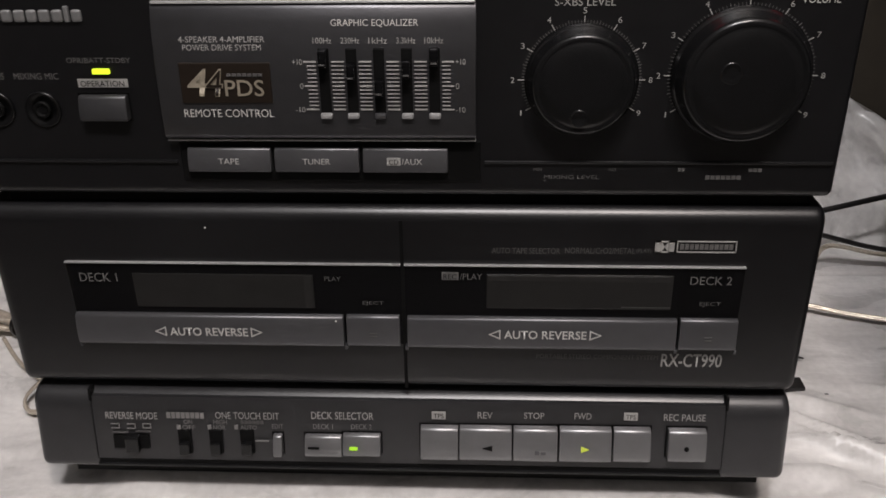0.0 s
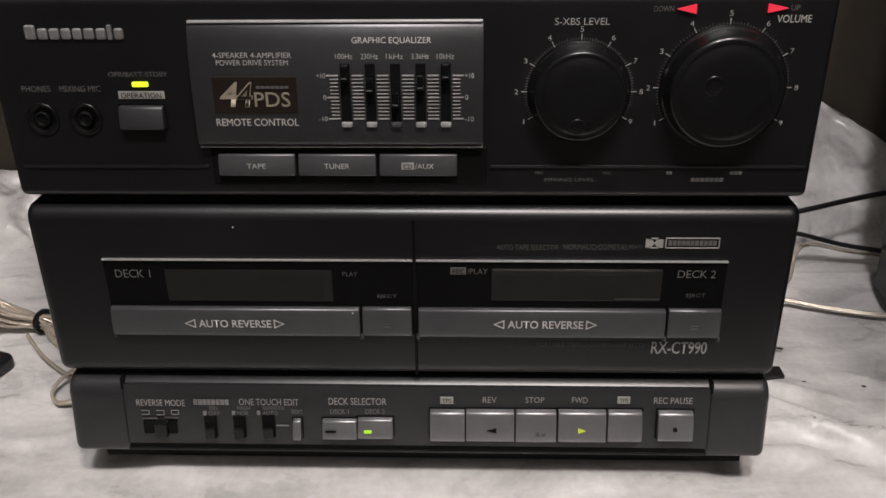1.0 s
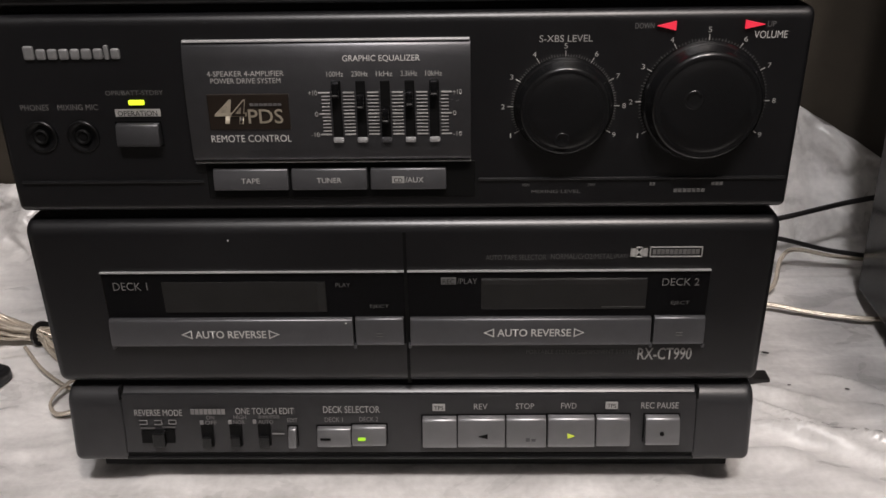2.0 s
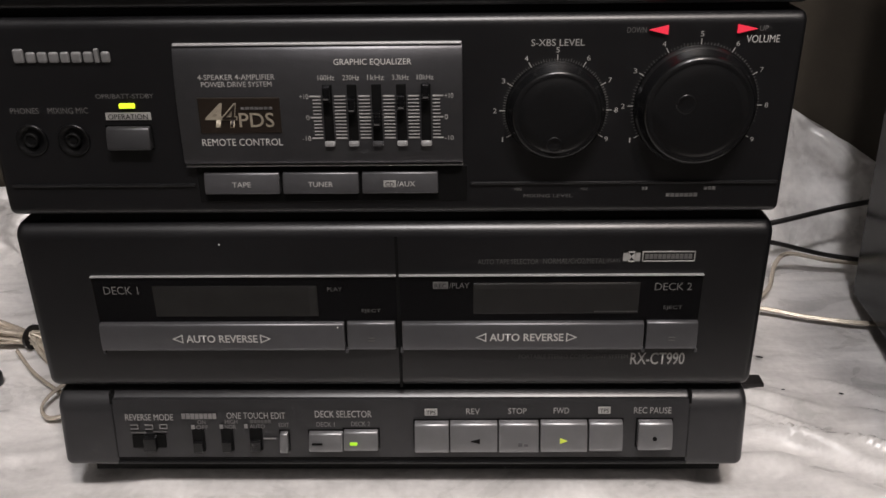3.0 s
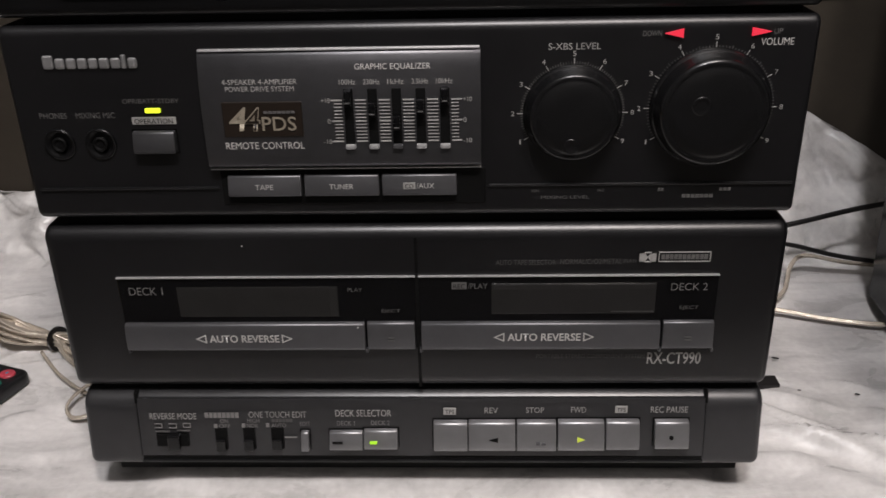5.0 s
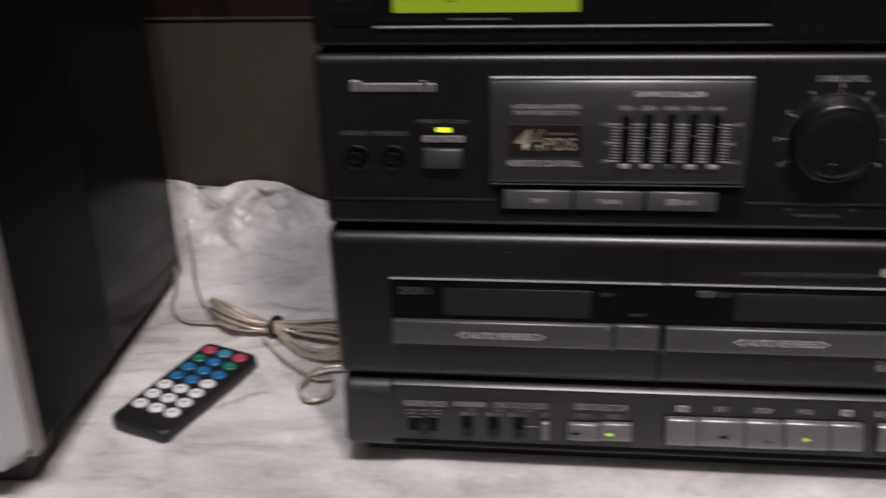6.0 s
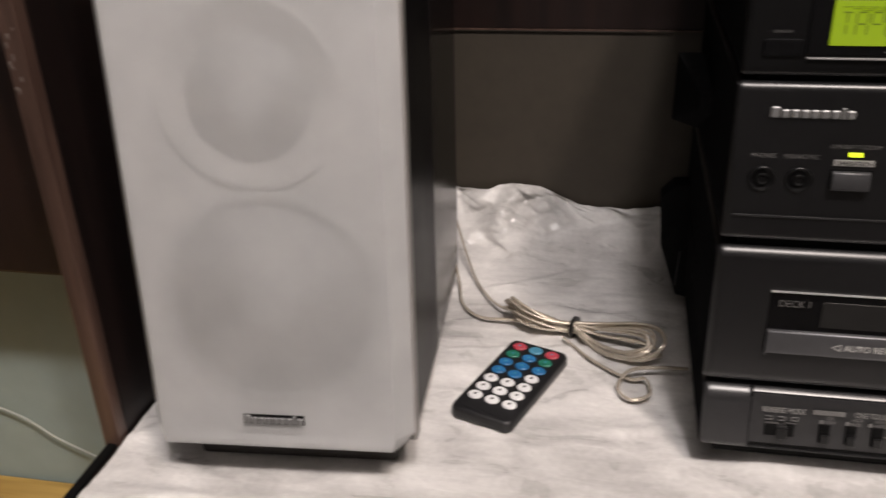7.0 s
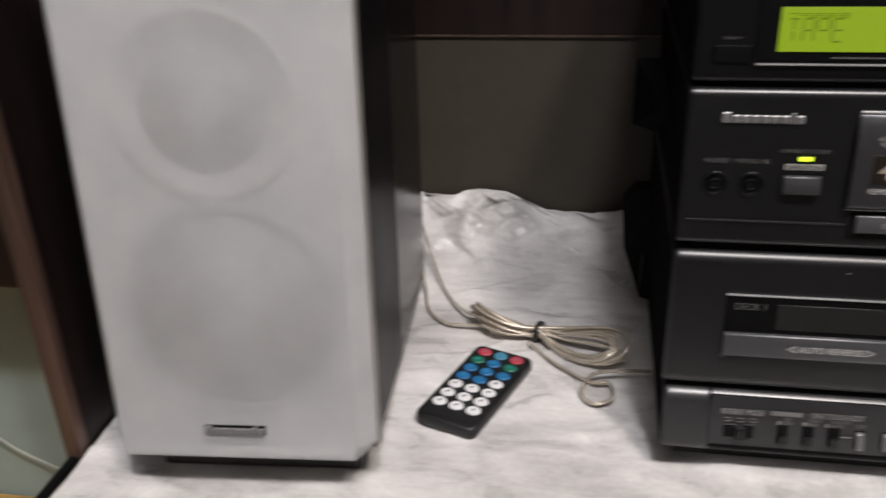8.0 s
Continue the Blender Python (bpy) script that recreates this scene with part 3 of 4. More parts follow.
def badge(x0, length, z0, high, y, parent):
    """A maker's mark as a row of plain rounded blocks."""
    widths = (1.10, 1.0, 1.0, 1.0, 0.94, 1.06, 1.0, 0.46, 0.94)
    unit = length / (sum(widths) + 0.16 * (len(widths) - 1))
    x = x0
    for k, wide in enumerate(widths):
        tall = high * (1.30 if k in (0, 7) else 1.0)
        part("badge_block", box(x, x + wide * unit, y, y + 0.0022, z0, z0 + tall, min(0.0011, wide * unit * 0.3), 3), SILVER, parent)
        x += (wide + 0.16) * unit


Y = -0.0004
# tuner storey
part("display_bezel", box(-0.1335, 0.0325, -0.0012, 0.003, 0.2412, 0.3050, 0.0012), GLOSS, tuner)
# highlight under the bezel, painted as a pale strip
part("bezel_edge", box(-0.1325, 0.0315, -0.0016, 0.001, 0.2400, 0.2409, 0.0003), EDGE_GLINT, tuner)
part("display", box(-0.1240, -0.0460, -0.0018, 0.001, 0.2465, 0.2665, 0.0003), LCD, tuner, "lit yellow-green display")
SEGMENTS = {"T": "tmM", "A": "tlrgLR", "P": "tlrg", "E": "tlgLb"}
for n, letter in enumerate("TAPE"):
    x, z, wide, high, thick = -0.1205 + 0.0063 * n, 0.2512, 0.0046, 0.0102, 0.00032
    places = {"t": (x, x + wide, z + high, z + high), "g": (x, x + wide, z + high / 2, z + high / 2), "b": (x, x + wide, z, z),
              "l": (x, x, z + high / 2, z + high), "L": (x, x, z, z + high / 2), "r": (x + wide, x + wide, z + high / 2, z + high), "R": (x + wide, x + wide, z, z + high / 2),
              "m": (x + wide / 2, x + wide / 2, z + high / 2, z + high), "M": (x + wide / 2, x + wide / 2, z, z + high / 2)}
    bm = bmesh.new()
    for mark in SEGMENTS[letter]:
        x0, x1, z0, z1 = places[mark]
        gap = 0.0005
        add_box(bm, *((x0 + gap, x1 - gap) if x1 > x0 else (x0 - thick, x0 + thick)), -0.0021, -0.0019, *((z0 + gap, z1 - gap) if z1 > z0 else (z0 - thick, z0 + thick)))
    part("display_letter", bm, LCD_INK, tuner)
for k in range(3):
    bars(-0.1205 + 0.004 * k, -0.094, 0.2636 - 0.0008 * k, 0.2639 - 0.0008 * k, -0.0021, LCD_INK, tuner, 5 - k)
bars(-0.100, -0.074, 0.2434, 0.2441, -0.0016, DIM_PRINT, tuner, 8)
part("sensor_window", box(-0.1520, -0.1345, -0.0010, 0.002, 0.2408, 0.2490, 0.0008), GLOSS, tuner)
lettering("SENSOR", -0.1480, -0.1400, 0.2518, 0.2531, Y, DIM_PRINT, tuner)
bars(-0.036, -0.026, 0.2548, 0.2555, -0.0016, DIM_PRINT, tuner, 5)
bars(-0.012, 0.022, 0.2548, 0.2555, -0.0016, DIM_PRINT, tuner, 9)
for k in range(3):
    key("preset_key", 0.042 + 0.036 * k, 0.074 + 0.036 * k, 0.2600, 0.2660, BUTTON, tuner)
    bars(0.050 + 0.036 * k, 0.066 + 0.036 * k, 0.2525, 0.2534, Y, DIM_PRINT, tuner, 5)

# amplifier storey: name plate, lamp, key and sockets
badge(-0.1448, 0.0376, 0.2119, 0.0042, -0.0012, amp)
lettering("OPR/BATT-STDBY", -0.1157, -0.0928, 0.1976, 0.1995, Y, DIM_PRINT, amp)
part("power_led", box(-0.1070, -0.1009, -0.0012, 0.001, 0.1937, 0.1956, 0.0004), LED_YELLOW, amp, "lit yellow-green power lamp")
bars(-0.1131, -0.0951, 0.1889, 0.1919, Y, PRINT, amp)
lettering("OPERATION", -0.1120, -0.0962, 0.1893, 0.1914, -0.0008, DEEP, amp)
key("operation_key", -0.1133, -0.0960, 0.1773, 0.1863, DARK_KEY, amp, 0.004, 0.0010)
lettering("PHONES", -0.1507, -0.1394, 0.1917, 0.1941, Y, DIM_PRINT, amp)
lettering("MIXING MIC", -0.1358, -0.1197, 0.1917, 0.1941, Y, DIM_PRINT, amp)
for jx in (-0.1448, -0.1278):
    m = Matrix.Translation((jx, 0.0, 0.1808)) @ Matrix.Rotation(radians(90), 4, "X")
    part("socket", add_lathe(bmesh.new(), [(0.0066, 0.0), (0.0064, 0.0009), (0.0058, 0.0010), (0.0050, 0.0003), (0.0034, -0.0002)], m, 32), TUNER_BLACK, amp, "headphone socket", True)
    part("socket_ring", add_lathe(bmesh.new(), [(0.0030, 0.0), (0.0030, 0.0014), (0.0022, 0.0015), (0.0018, 0.0005)], m, 24), DEEP, amp, "", True)
    part("socket_hole", add_lathe(bmesh.new(), [(0.0017, 0.0), (0.0017, 0.0008)], m, 16), KNOB, amp)

# equalizer panel, its upper half curling back a little
plain_parts = set(amp.children)
CURL, CURL_FROM, CURL_TO = 0.0042, 0.1800, 0.2188
bm = bowed(-0.0830, 0.0282, 0.1712, 0.2188, -0.0026, 0.004, 0.0, 1.0, 0.0026)
part("equalizer_panel", bm, CHARCOAL, amp, "charcoal metal equalizer panel", True)
# pale strips painting the light caught by the panel's upper and lower edges
part("panel_edge", box(-0.0826, 0.0278, -0.0031, 0.0, 0.2180, 0.2190, 0.0004), EDGE_GLINT, amp)
part("panel_sill", box(-0.0830, 0.0282, -0.0028, 0.0, 0.1698, 0.1704, 0.0002), EDGE_GLINT, amp)
part("key_bay", box(-0.0800, 0.0300, -0.0006, 0.002, 0.1535, 0.1692, 0.0006), DEEP, amp)
YP = -0.0030
lettering("4-SPEAKER 4-AMPLIFIER", -0.0736, -0.0438, 0.2056, 0.2076, YP, PRINT, amp)
lettering("POWER DRIVE SYSTEM", -0.0724, -0.0452, 0.2029, 0.2049, YP, PRINT, amp)
part("system_plate", box(-0.0747, -0.0426, -0.0031, 0.0, 0.1845, 0.1988, 0.0004), BROWN_PLATE, amp, "dark bronze plate with pale print")
lettering("4", -0.0718, -0.0646, 0.1872, 0.1969, -0.0035, GOLD_PRINT, amp, 0.0015, 0.012)
lettering("4", -0.0657, -0.0593, 0.1870, 0.1969, -0.0035, GOLD_PRINT, amp, 0.0015, 0.014)
lettering("4", -0.0652, -0.0597, 0.1875, 0.1963, -0.0038, BROWN_PLATE, amp, 0.0015, -0.006)
bars(-0.0579, -0.0452, 0.1942, 0.1952, -0.0035, FAINT_PRINT, amp, 7)
lettering("PDS", -0.0589, -0.0452, 0.1872, 0.1930, -0.0035, GOLD_PRINT, amp, 0.0, 0.008)
lettering("REMOTE CONTROL", -0.0746, -0.0427, 0.1795, 0.1824, YP, BRIGHT_PRINT, amp)
lettering("GRAPHIC EQUALIZER", -0.0210, 0.0087, 0.2104, 0.2130, YP, BRIGHT_PRINT, amp)
SLOTS = [-0.0240, -0.0145, -0.0050, 0.0045, 0.0140]
for k, (sx, word, up) in enumerate(zip(SLOTS, ("100Hz", "230Hz", "1kHz", "3.3kHz", "10kHz"), (0.2005, 0.1960, 0.1905, 0.1970, 0.2010))):
    lettering(word, sx - 0.0033, sx + 0.0031, 0.2051, 0.2071, YP, PRINT, amp)
    part("slider_slot", box(sx - 0.0019, sx + 0.0019, -0.0031, 0.0, 0.1810, 0.2035, 0.0003), DEEP, amp)
    # pale lip: painted highlight at the foot of the slot
    part("slot_lip", box(sx - 0.0021, sx + 0.0021, -0.0042, -0.0018, 0.1791, 0.1812, 0.0008), EDGE_GLINT if k != 2 else BUTTON, amp)
    part("slider", box(sx - 0.0014, sx + 0.0014, -0.0070, -0.002, up - 0.0030, up + 0.0030, 0.0007), GLOSS, amp, "black slider cap")
    bars(sx - 0.0010, sx + 0.0010, up - 0.0018, up - 0.0013, -0.0074, FAINT_PRINT, amp, 1, "slider_mark")
for r in range(13):
    z = 0.1990 - 0.00139 * r
    thick = 0.00026 if r in (0, 6, 12) else 0.00016
    far = 0.0012 if r in (0, 6, 12) else 0.0
    spans = [(SLOTS[0] - 0.0058 - far, SLOTS[0] - 0.0026)] + [(a + 0.0026, b - 0.0026) for a, b in zip(SLOTS, SLOTS[1:])] + [(SLOTS[4] + 0.0026, SLOTS[4] + 0.0055 + far)]
    for x0, x1 in spans:
        part("scale_line", box(x0, x1, YP, YP + 0.0003, z - thick, z + thick), PRINT, amp)
for word, z in (("+10", 0.1990), ("0", 0.1907), ("-10", 0.1823)):
    w = 0.0034 if len(word) > 1 else 0.0013
    lettering(word, SLOTS[0] - 0.0074 - w, SLOTS[0] - 0.0074, z - 0.0010, z + 0.0010, YP, PRINT, amp)
    lettering(word, SLOTS[4] + 0.0072, SLOTS[4] + 0.0072 + w, z - 0.0010, z + 0.0010, YP, PRINT, amp)

for ob in set(amp.children) - plain_parts:
    if ob.name.startswith(("panel_sill", "key_bay")):
        continue
    for v in ob.data.vertices:
        if v.co.y < 0.003:
            v.co.y += CURL * min(max((v.co.z - CURL_FROM) / (CURL_TO - CURL_FROM), 0.0), 1.0) ** 3 - 0.0022

# source keys
for word, x0, x1 in (("TAPE", -0.0770, -0.0460), ("TUNER", -0.0450, -0.0138), ("CD/AUX", -0.0128, 0.0183)):
    part("source_key", bowed(x0 + 0.0002, x1 - 0.0002, 0.1580, 0.1668, -0.0034, 0.002, 0.0012), BUTTON, amp, "dark grey source key", True)
    half = {"TAPE": 0.0038, "TUNER": 0.0050, "CD/AUX": 0.0062}[word]
    mid = (x0 + x1) / 2
    if word == "CD/AUX":
        bars(mid - 0.0066, mid - 0.0016, 0.1609, 0.1638, -0.0036, PRINT, amp, 1, "print_box")
        lettering("CD", mid - 0.0058, mid - 0.0024, 0.1614, 0.1633, -0.0039, DEEP, amp)
        lettering("/AUX", mid - 0.0012, mid + 0.0062, 0.1612, 0.1635, -0.0036, BRIGHT_PRINT, amp)
    else:
        lettering(word, mid - half, mid + half, 0.1612, 0.1634, -0.0036, BRIGHT_PRINT, amp)

# step along the lower face
part("lower_ledge", box(-HALF + 0.0006, -0.0812, -0.0010, 0.002, 0.1606, 0.1617, 0.0005), BLACK, amp)
part("lower_ledge", box(0.0312, XR - 0.0008, -0.0010, 0.002, 0.1606, 0.1617, 0.0005), BLACK, amp)
lettering("MIN", 0.0492, 0.0520, 0.1578, 0.1591, Y, DIM_PRINT, amp)
lettering("MAX", 0.0762, 0.0790, 0.1578, 0.1591, Y, DIM_PRINT, amp)
lettering("MIXING LEVEL", 0.0530, 0.0730, 0.1548, 0.1563, Y, DIM_PRINT, amp)
bars(0.1010, 0.1035, 0.1578, 0.1591, Y, DIM_PRINT, amp, 2)
bars(0.1260, 0.1310, 0.1578, 0.1591, Y, DIM_PRINT, amp, 3)
bars(0.1110, 0.1240, 0.1548, 0.1563, Y, DIM_PRINT, amp, 7)


def dial(cx, cz, r_scale, r_knob, depth, dimple, label):
    """A round dial: printed ticks and numbers with a big dished knob."""
    for mat, chosen in ((PRINT, True), (DIM_PRINT, False)):
        bm = bmesh.new()
        for k in range(81):
            if (k % 10 == 0) != chosen:
                continue
            a = radians(210 - 3.0 * k)
            long, wide = (0.0022, 0.00036) if chosen else (0.0013 if k % 5 == 0 else 0.0009, 0.00022)
            m = Matrix.Translation((cx, 0, cz)) @ Matrix.Rotation(-a, 4, "Y")
            bmesh.ops.create_cube(bm, size=1.0, matrix=m @ Matrix.Translation((r_scale + long / 2, Y, 0)) @ Matrix.Diagonal((long, 0.0002, wide, 1)))
        part("dial_scale", bm, mat, amp)
    for k in range(9):
        a = radians(210 - 30 * k)
        x, z = cx + (r_scale + 0.0040) * math.cos(a), cz + (r_scale + 0.0040) * math.sin(a)
        half = 0.0003 if k == 0 else 0.0008
        lettering(str(k + 1), x - half * 0.85, x + half * 0.85, z - 0.0010, z + 0.0010, Y, PRINT, amp)
    m = Matrix.Translation((cx, 0, cz)) @ Matrix.Rotation(radians(90), 4, "X")
    d = depth
    profile = [(r_knob * 1.035, 0.0), (r_knob * 1.035, 0.0012), (r_knob * 1.025, 0.0020), (r_knob * 0.985, 0.0027), (r_knob * 0.975, 0.0030), (r_knob * 0.935, d * 0.72), (r_knob * 0.915, d * 0.86), (r_knob * 0.895, d * 0.94),
               (r_knob * 0.86, d * 0.985), (r_knob * 0.83, d * 0.99), (r_knob * 0.805, d * 0.98), (r_knob * 0.79, d * 0.98), (r_knob * 0.765, d * 1.00), (r_knob * 0.72, d * 1.05), (r_knob * 0.65, d * 1.085),
               (r_knob * 0.57, d * 1.10), (r_knob * 0.45, d * 1.11), (r_knob * 0.25, d * 1.115), (0.0004, d * 1.117)]
    part("knob", add_lathe(bmesh.new(), profile, m, 72), KNOB, amp, label, True)
    dot = Matrix.Translation((cx + dimple[0] * r_knob, -d * 1.10, cz + dimple[1] * r_knob)) @ Matrix.Rotation(radians(90), 4, "X")
    part("finger_dimple", add_lathe(bmesh.new(), [(r_knob * 0.175, -0.0006), (r_knob * 0.165, 0.0001), (r_knob * 0.150, 0.0004), (r_knob * 0.135, 0.0004), (r_knob * 0.105, 0.0002), (r_knob * 0.06, 0.00005), (0.0003, 0.0)], dot, 32), KNOB, amp, "", True)


dial(0.0645, 0.1915, 0.0197, 0.0190, 0.0086, (-0.05, -0.58), "large black bass level knob")
dial(0.1185, 0.1930, 0.0238, 0.0231, 0.0096, (-0.25, 0.15), "larger black volume knob")
lettering("S-XBS LEVEL", 0.0543, 0.0745, 0.2167, 0.2193, Y, PRINT, amp)
lettering("VOLUME", 0.1352, 0.1477, 0.2173, 0.2201, Y, BRIGHT_PRINT, amp)
lettering("DOWN", 0.0902, 0.0974, 0.2214, 0.2235, Y, DIM_PRINT, amp)
lettering("UP", 0.1397, 0.1429, 0.2216, 0.2237, Y, DIM_PRINT, amp)
triangle(0.0985, 0.1055, 0.2207, 0.2241, False, -0.0012, 0.0012, LED_RED, amp, "down_arrow")
triangle(0.1315, 0.1387, 0.2210, 0.2242, True, -0.0012, 0.0012, LED_RED, amp, "up_arrow")

# deck storey
part("deck_gap", box(-0.0007, 0.0007, -0.0004, 0.004, 0.0618, 0.1375), DEEP, deck)
for x0, x1 in ((-0.1325, -0.0007), (0.0007, 0.1305)):
    part("deck_panel", box(x0, x1, -0.0006, 0.002, 0.0830, 0.1192, 0.0003), GLOSS, deck, "glossy black cassette panel")
    # thin pale line painting the glint on the cassette panel's top edge
    part("panel_edge", box(x0, x1, -0.0016, 0.001, 0.1191, 0.1195, 0.0001), EDGE_GLINT, deck)
part("cassette_window", box(-0.1065, -0.0350, -0.0010, 0.001, 0.0995, 0.1145, 0.0003), SMOKE, deck, "smoked cassette window")
part("cassette_window", box(0.0325, 0.1040, -0.0010, 0.001, 0.1005, 0.1155, 0.0003), SMOKE, deck, "smoked cassette window")
part("cassette_end", box(-0.0388, -0.0356, -0.0013, 0.001, 0.1000, 0.1140, 0.0002), FAINT_SMOKE, deck, "paler end of a cassette behind the window")
part("cassette_rim", box(0.0330, 0.1030, -0.0013, 0.001, 0.1128, 0.1151, 0.0002), FAINT_SMOKE, deck, "paler rim of a cassette behind the window")
part("cassette_line", box(0.0850, 0.1036, -0.0013, 0.001, 0.1014, 0.1018), SMOKE_LINE, deck)
for x, y, z in ((-0.0750, -0.0001, 0.1340), (-0.0268, -0.0034, 0.0952)):
    bm = bmesh.new()
    bmesh.ops.create_icosphere(bm, subdivisions=1, radius=0.00045, matrix=Matrix.Translation((x, y, z)))
    part("dust_speck", bm, BRIGHT_PRINT, deck)
for x0, x1 in ((-0.1320, -0.0240), (0.0014, 0.1068)):
    part("door_bar", bowed(x0, x1, 0.0838, 0.0968, -0.0042, 0.002, 0.0010, 2.4, 0.0011), BUTTON, deck, "dark grey cassette door bar", True)
for x0, x1 in ((-0.0228, -0.0016), (0.1080, 0.1303)):
    part("eject_key", bowed(x0, x1, 0.0838, 0.0970, -0.0036, 0.002, 0.0008, 2.4, 0.0010), BUTTON, deck, "dark grey eject key", True)
    cx = (x0 + x1) / 2
    for z in (0.0882, 0.0896):
        bars(cx - 0.0014, cx + 0.0014, z, z + 0.0005, -0.0039, DIM_PRINT, deck)
for x in (-0.1318, -0.0234, 0.0010, 0.1074, 0.1304):
    part("bar_corner", box(x - 0.0006, x + 0.0006, -0.0030, 0.0, 0.0818, 0.0836, 0.0003), BUTTON, deck)
for x0, x1, z in ((-0.0925, -0.0640, 0.0), (0.0408, 0.0700, 0.0004)):
    lettering("AUTO REVERSE", x0 - 0.0012, x1 + 0.0018, 0.0884 + z, 0.0922 + z, -0.0046, BRIGHT_PRINT, deck, 0.0, 0.012)
    triangle(x0 - 0.0074, x0 - 0.0026, 0.0880 + z, 0.0926 + z, False, -0.0046, 0, BRIGHT_PRINT, deck, "arrow", 0.0005)
    triangle(x1 + 0.0030, x1 + 0.0078, 0.0880 + z, 0.0926 + z, True, -0.0046, 0, BRIGHT_PRINT, deck, "arrow", 0.0005)
lettering("DECK 1", -0.1277, -0.1126, 0.1107, 0.1146, -0.0010, DIM_PRINT, deck)
lettering("DECK 2", 0.1102, 0.1260, 0.1118, 0.1154, -0.0010, DIM_PRINT, deck)
lettering("PLAY", -0.0305, -0.0241, 0.1119, 0.1139, -0.0010, FAINT_PRINT, deck)
bars(0.0152, 0.0217, 0.1129, 0.1162, -0.0010, DIM_PRINT, deck)
lettering("REC", 0.0159, 0.0210, 0.1134, 0.1156, -0.0013, DEEP, deck)
lettering("/PLAY", 0.0222, 0.0308, 0.1131, 0.1158, -0.0010, FAINT_PRINT, deck)
lettering("EJECT", -0.0161, -0.0077, 0.1011, 0.1031, -0.0010, FAINT_PRINT, deck)
lettering("EJECT", 0.1148, 0.1229, 0.1021, 0.1043, -0.0010, FAINT_PRINT, deck)
lettering("AUTO TAPE SELECTOR", 0.0344, 0.0602, 0.1243, 0.1267, Y, FAINT_PRINT, deck)
lettering("NORMAL/CrO2/METAL", 0.0621, 0.0884, 0.1245, 0.1270, Y, FAINT_PRINT, deck)
lettering("(PLAY)", 0.0889, 0.0944, 0.1246, 0.1268, Y, FAINT_PRINT, deck)
lettering("PORTABLE STEREO COMPONENT SYSTEM", 0.0529, 0.1014, 0.0772, 0.0793, Y, FAINT_PRINT, deck)
lettering("RX-CT990", 0.1027, 0.1267, 0.0739, 0.0802, Y, PRINT, deck, 0.0, 0.012)
x0, x1, z0, z1 = 0.0957, 0.1029, 0.1251, 0.1299
part("noise_symbol", add_box(add_box(add_box(add_box(bmesh.new(), x0, x1, Y, 0, z1 - 0.0005, z1), x0, x1, Y, 0, z0, z0 + 0.0005), x0, x0 + 0.0022, Y, 0, z0, z1), x1 - 0.0022, x1, Y, 0, z0, z1), PRINT, deck)
triangle(x0 + 0.002, x0 + 0.0037, z0, z1, True, Y, 0.0004, PRINT, deck, "noise_symbol")
triangle(x1 - 0.0037, x1 - 0.002, z0, z1, False, Y, 0.0004, PRINT, deck, "noise_symbol")
x0, x1, z0, z1 = 0.1038, 0.1260, 0.1252, 0.1300
bm = bmesh.new()
for a, b, c, d in ((x0, x1, z0, z0 + 0.0004), (x0, x1, z1 - 0.0004, z1), (x0, x0 + 0.0004, z0, z1), (x1 - 0.0004, x1, z0, z1)):
    add_box(bm, a, b, Y, 0, c, d)
part("noise_frame", bm, PRINT, deck)
bars(x0 + 0.0012, x1 - 0.0010, z0 + 0.0013, z1 - 0.0013, Y, DIM_PRINT, deck, 11)

# control storey
part("control_panel", box(-0.1340, 0.1310, -0.0002, 0.002, 0.0262, 0.0555, 0.0001), BASE_BLACK, base)
for x in (-0.1346, 0.1316):
    part("panel_joint", box(x - 0.0002, x + 0.0002, -0.0004, 0.002, 0.0262, 0.0520), BLACK, base)
    part("panel_notch", box(x - 0.0006, x + 0.0006, -0.0006, 0.004, 0.0535, 0.0590, 0.0003), DEEP, base)
part("lower_groove", box(-0.1340, 0.1310, -0.0004, 0.002, 0.0246, 0.0260), DEEP, base)
part("lower_lip", box(-0.1345, 0.1315, -0.0012, 0.002, 0.0232, 0.0244, 0.0004), BLACK, base)
YB = -0.0014
lettering("REVERSE MODE", -0.1284, -0.1061, 0.0459, 0.0491, YB, PRINT, base)
for x0, x1, z0, z1, way in ((-0.1266, -0.1229, 0.0413, 0.0436, 1), (-0.1197, -0.1160, 0.0412, 0.0436, 1), (-0.1130, -0.1093, 0.0415, 0.0438, 0)):
    bm = add_box(add_box(bmesh.new(), x0, x1, YB, YB + 0.0003, z1 - 0.0003, z1), x0, x1, YB, YB + 0.0003, z0, z0 + 0.0003)
    add_box(bm, x1 - 0.0004, x1, YB, YB + 0.0003, z0, z1)
    if not way:
        add_box(bm, x0, x0 + 0.0004, YB, YB + 0.0003, z0, z1)
    part("mode_mark", bm, MID_PRINT, base)
bars(-0.1264, -0.1195, 0.0392, 0.0398, YB, FAINT_PRINT, base)
bars(-0.1162, -0.1098, 0.0397, 0.0403, YB, FAINT_PRINT, base)
part("mode_slot", box(-0.1264, -0.1109, -0.0013, 0.001, 0.0318, 0.0380, 0.0003), DEEP, base)
part("mode_slider", box(-0.1206, -0.1147, -0.0038, 0.001, 0.0312, 0.0383, 0.0006), KNOB, base, "black mode slider")
bars(-0.1021, -0.0857, 0.0466, 0.0492, YB, MID_PRINT, base, 8)
lettering("ONE TOUCH EDIT", -0.0812, -0.0540, 0.0467, 0.0499, YB, PRINT, base)
